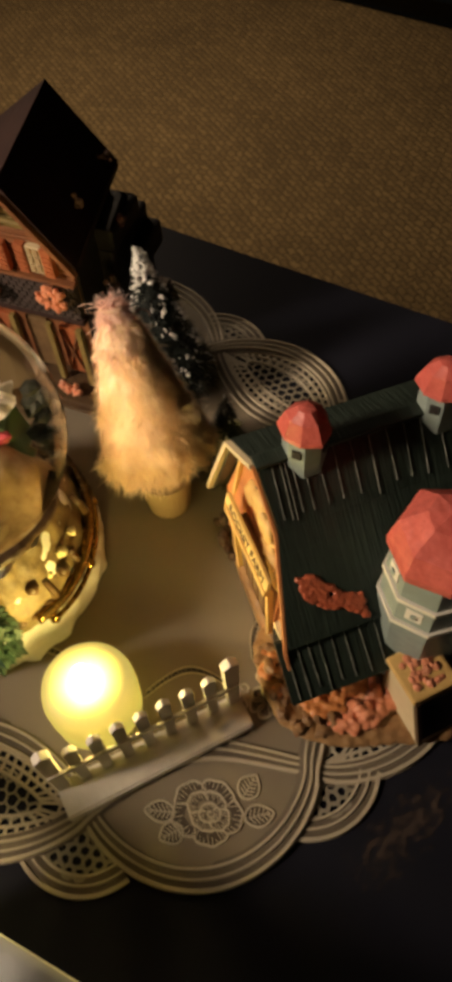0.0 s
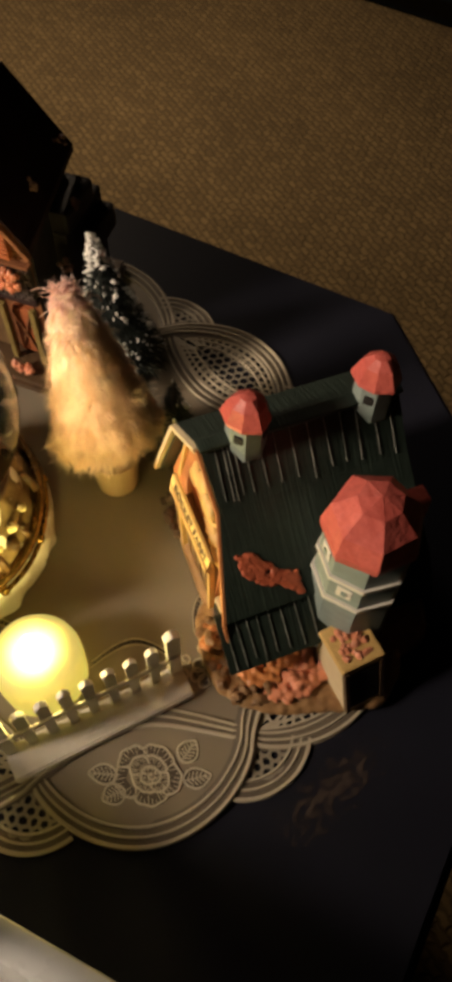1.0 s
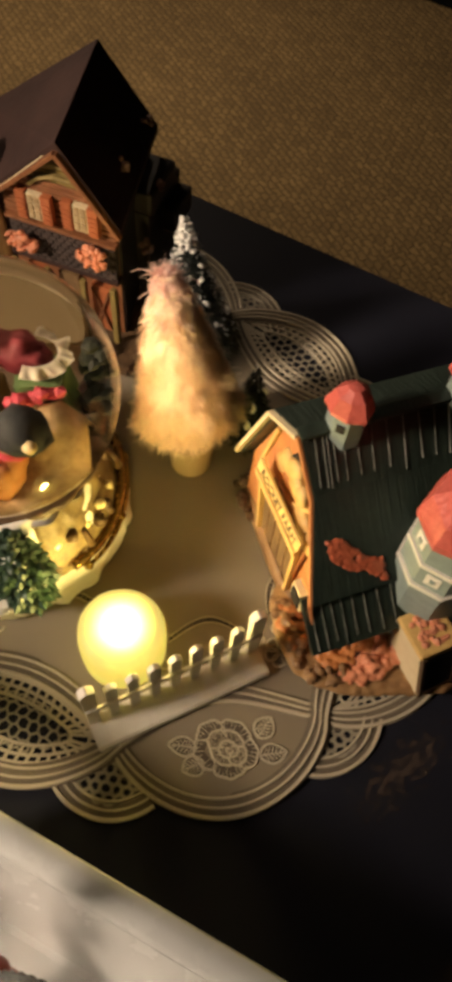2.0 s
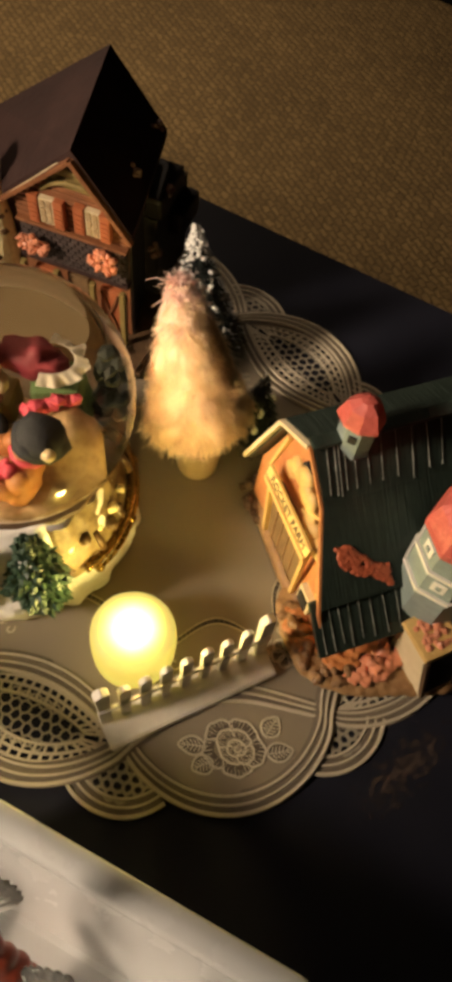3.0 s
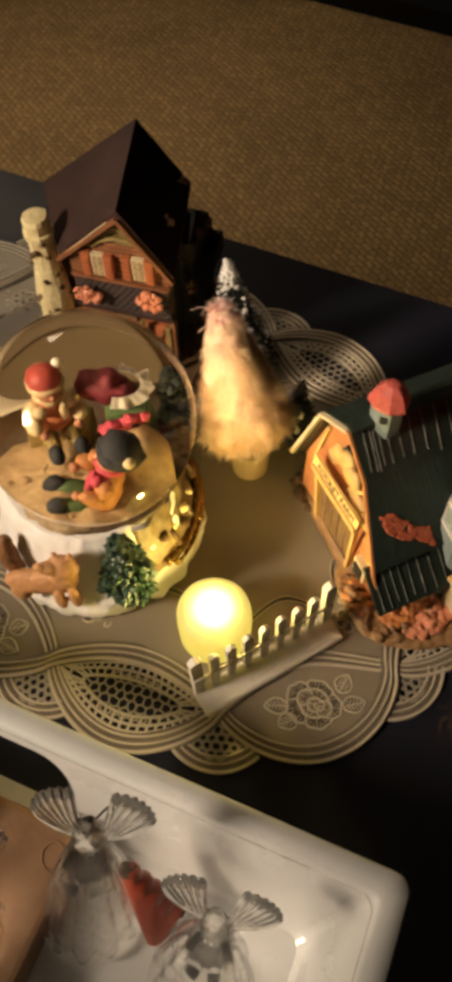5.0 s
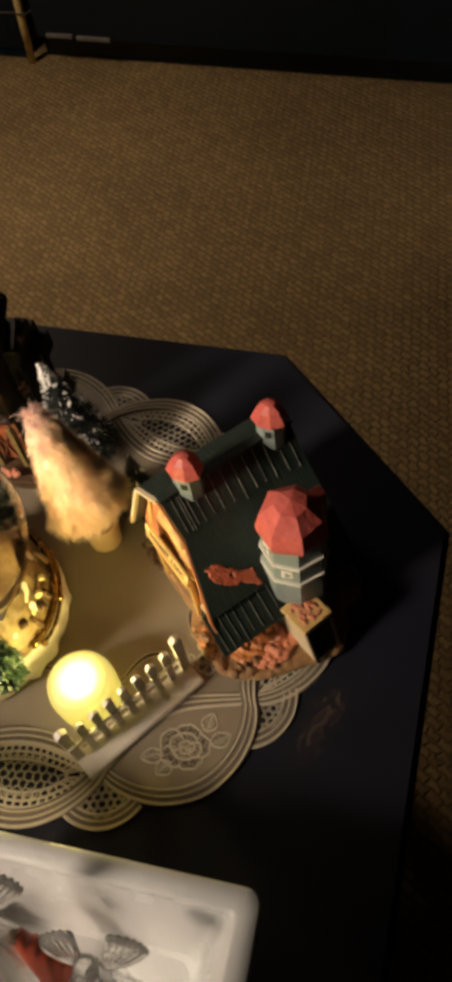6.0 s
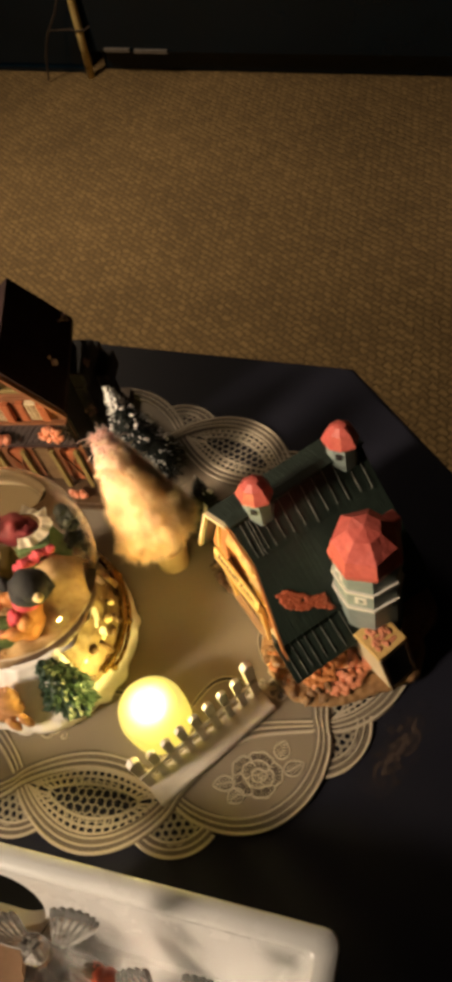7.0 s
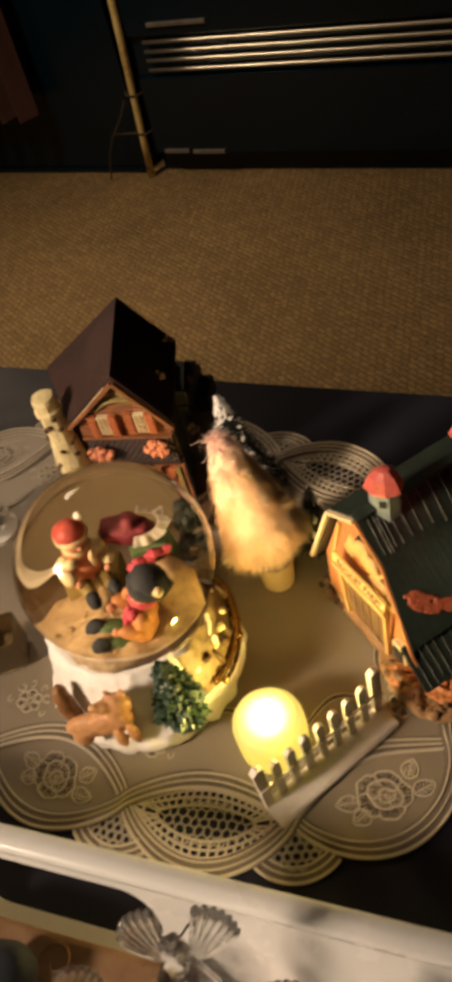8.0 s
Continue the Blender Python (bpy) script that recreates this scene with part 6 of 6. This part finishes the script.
bm = bmesh.new()
LUMPS = ((-0.0120, -0.0600, 0.0260, 0.0078, 1.35, 0.8, 0.78), (-0.0040, -0.0610, 0.0275, 0.0075, 1.2, 0.8, 0.85), (0.0025, -0.0615, 0.0325, 0.0062, 0.9, 0.85, 1.15),
         (0.0035, -0.0620, 0.0400, 0.0060, 1.05, 1.0, 0.95), (-0.0010, -0.0650, 0.0425, 0.0034, 1.1, 1.1, 0.9), (-0.0035, -0.0665, 0.0445, 0.0020, 1.2, 1.1, 0.9),
         (0.0015, -0.0600, 0.0455, 0.0016, 0.8, 0.7, 1.4), (0.0070, -0.0600, 0.0450, 0.0016, 0.8, 0.7, 1.4), (0.0050, -0.0660, 0.0225, 0.0028, 0.9, 0.9, 2.4),
         (-0.0005, -0.0670, 0.0215, 0.0028, 0.9, 0.9, 2.2), (-0.0160, -0.0640, 0.0225, 0.0038, 1.1, 0.9, 1.3))
for x, y, z, r, a, d, e in LUMPS:
    blob(bm, (x, y, z), r, (a, d, e), 0.06, 2, x * 500)
bmesh.ops.transform(bm, matrix=Matrix.Translation((0.0050, 0.0045, 0.0175)) @ Matrix.Diagonal((1.42, 1, 1.62, 1)) @ Matrix.Translation((-0.0080, 0, -0.0160)), verts=bm.verts)
part("fox", fused(bm, 0.0007, "fox_skin"), "fox", globe, "tawny fox figure on the snow", smooth=True)
bm = bmesh.new()
for k in range(15):
    f = k / 14
    blob(bm, (-0.0300 - 0.0050 * math.sin(1.8 * f), -0.0505 + 0.0060 * f, 0.0300 + 0.0260 * f), 0.0036 + 0.0016 * math.sin(math.pi * f) + 0.0006 * f, (1, 1, 1.1), 0.2, 2, k)
part("fox_tail", fused(bm, 0.0006, "tail_skin"), "tail", globe, "dark brown bushy tail", smooth=True)
# little fir on the base
rf = random.Random(21)
bm = bmesh.new()
FX, FY = 0.0275, -0.0485
for lay in range(15):
    f = lay / 14
    z = 0.0225 + f * 0.046
    r = 0.0160 * (1 - f) ** 0.75 + 0.0015
    n = int(52 - 40 * f)
    for i in range(n):
        a = 6.283 * i / n + lay * 0.7 + rf.uniform(-0.2, 0.2)
        d = Vector((math.cos(a), math.sin(a), rf.uniform(-0.9, 0.35))).normalized()
        s = Vector((-math.sin(a), math.cos(a), 0))
        c = Vector((FX, FY, z + 0.006)) + d * r * rf.uniform(0.40, 0.75)
        L1 = (0.0026 + r * 0.24) * rf.uniform(0.7, 1.25)
        w, h = rf.uniform(0.0014, 0.0026), rf.uniform(0.0012, 0.0022)
        tipv = bm.verts.new(c + d * L1)
        v0, v1 = bm.verts.new(c + d * L1 * 0.45 + s * w), bm.verts.new(c + d * L1 * 0.45 - s * w)
        v2 = bm.verts.new(c)
        v3 = bm.verts.new(c + d * L1 * 0.5 + Vector((0, 0, h)))
        v4 = bm.verts.new(c + d * L1 * 0.5 - Vector((0, 0, h)))
        for f2 in ((v2, v0, v3), (v2, v3, v1), (v0, tipv, v3), (v3, tipv, v1), (v2, v4, v0), (v2, v1, v4), (v0, v4, tipv), (v4, v1, tipv)):
            bm.faces.new(f2)
cone(bm, (FX, FY, 0.018), (FX, FY, 0.073), 0.0120, 0.0008, 14, 6)
part("fir_tree", bm, "fir", globe, "dark green fir")
bm = bmesh.new()
for k in range(34):
    a, f = rf.uniform(0, 6.283), rf.random()
    r = 0.0160 * (1 - f) + 0.001
    blob(bm, (FX + r * math.cos(a), FY + r * math.sin(a), 0.025 + 0.050 * f), rf.uniform(0.0004, 0.0009), (1, 1, 0.6), 0.4, 1, k)
part("fir_snow", bm, "snowtip", globe, "white snow specks")
# brick-like stones on the base beside the rail
for k in range(12):
    bm = bmesh.new()
    a = radians(rf.uniform(-45, 60))
    r = rf.uniform(0.0545, 0.0590)
    blob(bm, (r * math.cos(a), r * math.sin(a), rf.uniform(0.024, 0.046)), rf.uniform(0.0022, 0.0042), (1, 1, 0.9), 0.3, 1, k)
    part("stone", bm, "chimney" if k % 3 == 0 else "stump", globe, smooth=True)

# ---------------------------------------------------------------- white tray: local x to its right end, y away from the viewer
tray = thing("serving_tray", 0.0700, -0.1245, T, -18.8, "deep white melamine tray with rounded rim and grip holes", "tray")
TL, TW, TH = 0.46, 0.32, 0.0610


def rounded(x0, y0, x1, y1, r, n=6):
    pts = []
    for cx, cy, a0 in ((x1 - r, y1 - r, 0), (x0 + r, y1 - r, 90), (x0 + r, y0 + r, 180), (x1 - r, y0 + r, 270)):
        for i in range(n + 1):
            a = radians(a0 + 90 * i / n)
            pts.append((cx + r * math.cos(a), cy + r * math.sin(a)))
    return pts


def loft(bm, loops):
    rings = [[bm.verts.new((x, y, z)) for x, y in pts] for pts, z in loops]
    n = len(rings[0])
    for p, q in zip(rings, rings[1:]):
        for i in range(n):
            bm.faces.new((p[i], p[(i + 1) % n], q[(i + 1) % n], q[i]))
    return rings


def inset(k, r):
    return rounded(-TL + k, -TW + k, -k, -k, r)


bm = bmesh.new()
R = loft(bm, [(inset(0.0315, 0.012), 0.0), (inset(0.0285, 0.014), 0.004), (inset(0.002, 0.0075), TH - 0.006), (inset(0.0135, 0.007), TH - 0.006), (inset(0.0320, 0.008), 0.0105), (inset(0.0350, 0.008), 0.008)])
bm.faces.new(R[0][::-1])
bm.faces.new(R[-1])
body = part("body", bm, "tray", tray, smooth=False)
rim = bmesh.new()
Q = loft(rim, [(inset(0.002, 0.0075), TH - 0.0058), (inset(0.0012, 0.0075), TH - 0.0012), (inset(0.0020, 0.007), TH), (inset(0.011, 0.005), TH), (inset(0.0132, 0.007), TH - 0.0025), (inset(0.0133, 0.007), TH - 0.0061)])
n = len(Q[0])
for i in range(n):
    rim.faces.new((Q[-1][i], Q[-1][(i + 1) % n], Q[0][(i + 1) % n], Q[0][i]))
part("rim", rim, "tray", tray, "rounded white rim", smooth=True)
bm = bmesh.new()
prism(bm, rounded(-0.056, -0.0215, 0.056, 0.0215, 0.0210, 12), -0.06, 0.06, pose(-TL / 2 + 0.020, -0.020, 0.0300, 90, 0, 0))
bmesh.ops.recalc_face_normals(bm, faces=bm.faces)
me = bpy.data.meshes.new("cutter")
bm.to_mesh(me)
bm.free()
cut = bpy.data.objects.new("cutter", me)
scene.collection.objects.link(cut)
cut.parent = tray
md = body.modifiers.new("grip_cut", "BOOLEAN")
md.operation, md.object, md.solver = "DIFFERENCE", cut, "EXACT"
bpy.context.view_layer.update()
holed = bpy.data.meshes.new_from_object(body.evaluated_get(bpy.context.evaluated_depsgraph_get()))
body.modifiers.clear()
body.data = holed
bpy.data.objects.remove(cut)


# ornaments in the tray
board = thing("wooden_board", -0.1400, -0.1335, T + 0.0085, -18.8, "red-brown wooden board lying in the white tray", "board")
part("board", boxes(((-0.07, -0.09, 0), (0.055, 0.040, 0.0240)), bevel=0.003), "woodwarm", board)
for k in range(7):
    bm = bmesh.new()
    x0, y0 = -0.055 + 0.017 * k, 0.028 - 0.022 * (k % 3)
    strip(bm, lambda t: Vector((x0 + (0.002 + 0.0012 * t) * math.cos(t + k), y0 + (0.002 + 0.0012 * t) * math.sin(t + k), 0.0238)), frange(0, 9.0, 40), 0.0009, 0.0005, 0.0004)
    part("swirl", bm, "groundtan", board, "pale carved swirl")
# the red pod leans on the far wall of the tray
A, B = Vector((-0.0500, -0.1270, T + 0.0560)), Vector((-0.0310, -0.1390, T + 0.0300))
pod = thing("red_pod", -0.0390, -0.1420, T + 0.0085, 0, "red lacquered pod with dark ends leaning in the white tray", "ornament")
foot = Vector((-0.0390, -0.1420, T + 0.0085))
bm = bmesh.new()
TIP = Vector((-0.041, -0.152, 0.463))
for i in range(29):
    f = i / 28
    mid = ((A + B) / 2 + Vector((0, -0.002, -0.004))).lerp(TIP, f) - foot
    half = (B - A) / 2 * (0.86 * (1 - f) ** 0.75 + 0.05)
    for k in (-1, -0.5, 0, 0.5, 1):
        blob(bm, mid + half * k, 0.0058 * (1 - 0.45 * f) * (1 - 0.18 * abs(k)), (1, 1, 1), 0.05, 2, i)
part("pod", fused(bm, 0.0011, "pod_skin"), "bauble", pod, smooth=True)
for e in (A, B):
    bm = bmesh.new()
    blob(bm, e - foot + Vector((-0.001, -0.002, -0.004)), 0.0042, (1.3, 0.9, 0.9), 0.3, 2, 1)
    part("cap", bm, "twig", pod, "dark brown end cap", smooth=True)
part("stalk", tube(bmesh.new(), [B - foot + Vector((0, -0.002, -0.003)), Vector((-0.0235, -0.1395, T + 0.031)) - foot, Vector((-0.0170, -0.1410, T + 0.0300)) - foot], 0.0008, 6), "twig", pod)


def angel(x, y, turn, k, label, lean=(0, 0, 1), tall=1.0, sprig=False):
    a = thing("acrylic_angel", x, y, T + 0.0090, turn, label, "ornament", "acrylic angels in the tray")
    up = Vector(lean).normalized()
    side = Vector((math.cos(radians(turn)), math.sin(radians(turn)), 0))
    fore = up.cross(side).normalized()
    side = fore.cross(up)
    axes = Matrix((side, fore, up)).transposed().to_4x4()
    a.matrix_basis = Matrix.Translation((x, y, T + 0.0090)) @ axes @ Matrix.Diagonal((0.86, 0.86, tall, 1))
    bm = bmesh.new()
    prof = [(0.0255, 0.002), (0.0240, 0.012), (0.0190, 0.030), (0.0125, 0.048), (0.0070, 0.060)]
    ring = []
    n = 64
    for sgn, dr in ((1, 0.0), (-1, 0.0016)):
        for r, z in prof[::sgn]:
            ring.append([bm.verts.new(((r - dr) * k * (1 + 0.07 * math.sin(11 * 6.2832 * i / n)) * math.cos(6.2832 * i / n), (r - dr) * k * (1 + 0.07 * math.sin(11 * 6.2832 * i / n)) * math.sin(6.2832 * i / n), z * k)) for i in range(n)])
    for p, q in zip(ring, ring[1:]):
        for i in range(n):
            bm.faces.new((p[i], p[(i + 1) % n], q[(i + 1) % n], q[i]))
    gown = part("gown", bm, "crystal", a, smooth=True)
    gown.visible_shadow = False
    part("hem", tube(bmesh.new(), [(0.0262 * k * math.cos(t), 0.0262 * k * math.sin(t), 0.0022 * k) for t in frange(0, 6.2832, 48)], 0.0016 * k, 8), "crystal", a, "thick clear hem", smooth=True)
    bm = bmesh.new()
    blob(bm, (0, 0, 0.068 * k), 0.0075 * k, (1, 1, 1.05), 0.3, 2)
    part("head", bm, "crystal", a)
    for s in (1, -1):
        # ridged wing with a scalloped edge
        bm = bmesh.new()
        nu, nv = 28, 8
        sides = []
        for face in (1, -1):
            grid = []
            for iu in range(nu + 1):
                u = iu / nu
                d = radians(15 + 62 * u)
                lng = 0.027 * (0.72 + 0.28 * math.sin(math.pi * (0.25 + 0.6 * u))) * (1 + 0.06 * abs(math.sin(7 * math.pi * u)))
                row = []
                for iv in range(nv + 1):
                    v = iv / nv
                    r = 0.003 + lng * 0.92 * v
                    th = face * (0.0009 + 0.0011 * abs(math.sin(7 * math.pi * u)) * (0.4 + v)) * (1.0 if v < 0.99 else 0.3)
                    row.append(bm.verts.new((s * (0.003 + r * math.cos(d)) * k, (0.007 + th + 0.006 * v * v) * k, (0.052 + r * math.sin(d)) * k)))
                grid.append(row)
            sides.append(grid)
            for iu in range(nu):
                for iv in range(nv):
                    bm.faces.new((grid[iu][iv], grid[iu + 1][iv], grid[iu + 1][iv + 1], grid[iu][iv + 1]))
        f, g = sides
        edge = [(iu, nv) for iu in range(nu + 1)]
        for (a0, a1), (b0, b1) in zip(edge, edge[1:]):
            bm.faces.new((f[a0][a1], f[b0][b1], g[b0][b1], g[a0][a1]))
        for iu in (0, nu):
            for iv in range(nv):
                bm.faces.new((f[iu][iv], f[iu][iv + 1], g[iu][iv + 1], g[iu][iv]))
        wing = part("wing", bm, "crystal", a, "ridged clear wing", smooth=True)
        wing.visible_shadow = False
        part("arm", tube(bmesh.new(), [(s * 0.006 * k, -0.002 * k, 0.056 * k), (s * 0.012 * k, -0.010 * k, 0.046 * k), (s * 0.003 * k, -0.015 * k, 0.048 * k)], 0.0026 * k, 7), "crystal", a, smooth=True)
    if sprig:
        w = a.matrix_basis.inverted()
        bm = bmesh.new()
        tube(bm, [w @ Vector(p) for p in ((-0.0605, -0.1195, T + 0.0955), (-0.0590, -0.1170, T + 0.0967), (-0.0560, -0.1135, T + 0.0970), (-0.0503, -0.1080, T + 0.0960))], 0.0006, 6, 1.0)
        part("sprig", bm, "twig", a, "thin dark dried sprig")
    return a


angel(-0.0710, -0.1420, 0, 1.0, "clear acrylic angel leaning on the rim of the white tray", (0.013, 0.025, 0.115), 1.36, True)
angel(-0.0180, -0.1660, -10, 1.0, "clear acrylic angel beside the red pod in the tray", (0.009, 0.022, 0.085), 1.05)
angel(-0.1200, -0.1650, 25, 1.0, "clear acrylic angel standing beside the wooden board", (0.0, 0.035, 0.085), 1.08)
bm = bmesh.new()
blob(bm, (0, 0, 0.014), 0.0145, (1.0, 1.0, 0.97), 0.10, 3, 3)
tagged(part("dark_bauble", bm, "navy", smooth=True, m=pose(-0.1530, -0.1120, T + 0.0325)), "dark blue felt bauble lying on the wooden board", "bauble")

# ---------------------------------------------------------------- things past the globe
hold = thing("candle_holder", -0.1960, 0.0860, T + 0.0012, 12, "small smoked bronze glass candle holder on the mat", "candle holder")
bm = bmesh.new()
loft(bm, [(rounded(-0.012, -0.012, 0.012, 0.012, 0.004), 0.0), (rounded(-0.0135, -0.0135, 0.0135, 0.0135, 0.004), 0.004), (rounded(-0.0140, -0.0140, 0.0140, 0.0140, 0.004), 0.028),
          (rounded(-0.0120, -0.0120, 0.0120, 0.0120, 0.0035), 0.028), (rounded(-0.0110, -0.0110, 0.0110, 0.0110, 0.0035), 0.008)])
bm.faces.new([v for v in bm.verts if abs(v.co.z) < 1e-6][::-1])
part("cup", bm, "smoked", hold)
part("candle_stub", lathe(bmesh.new(), [(0.0095, 0.006), (0.0095, 0.015), (0.006, 0.016)], 20), "bank", hold, "brown candle stub")
brush_tree(-0.2230, 0.2000, (0, 0, 0.010), (-0.004, 0.002, 0.062), 0.0150, 1800, "small dark snowy tree on a white stand", random.Random(15), 0.4, foot=0.018)

# ---------------------------------------------------------------- fixtures for the two lamps, both out of view
cl = thing("floor_lamp", -1.06, -0.42, 0, 0, "brass floor lamp with a tilted metal shade", "lamp")
part("foot", lathe(bmesh.new(), [(0.14, 0), (0.14, 0.015), (0.02, 0.03)], 32), "brass", cl)
part("pole", lathe(bmesh.new(), [(0.011, 0.02), (0.011, 1.24)], 12), "brass", cl)
part("shade", lathe(bmesh.new(), [(0.17, 0.0), (0.175, 0.005), (0.12, 0.10), (0.03, 0.15)], 36), "brass", cl, m=pose(0.135, 0.062, 1.16) @ pose(0, 0, 0, 0, -58, 28))
# made-up fixture round the carpet fill
cl = thing("carpet_fill_lamp", -0.66, 1.12, 2.69, 0, "unseen round pendant lamp added over the carpet", "lamp")
part("rod", lathe(bmesh.new(), [(0.006, -1.24), (0.006, -0.19)], 10), "brass", cl)
part("rose_plate", lathe(bmesh.new(), [(0.06, -0.22), (0.06, -0.19)], 24), "brass", cl)
part("rim", lathe(bmesh.new(), [(0.20, -1.38), (0.21, -1.37), (0.21, -1.32), (0.05, -1.24)], 40), "brass", cl)
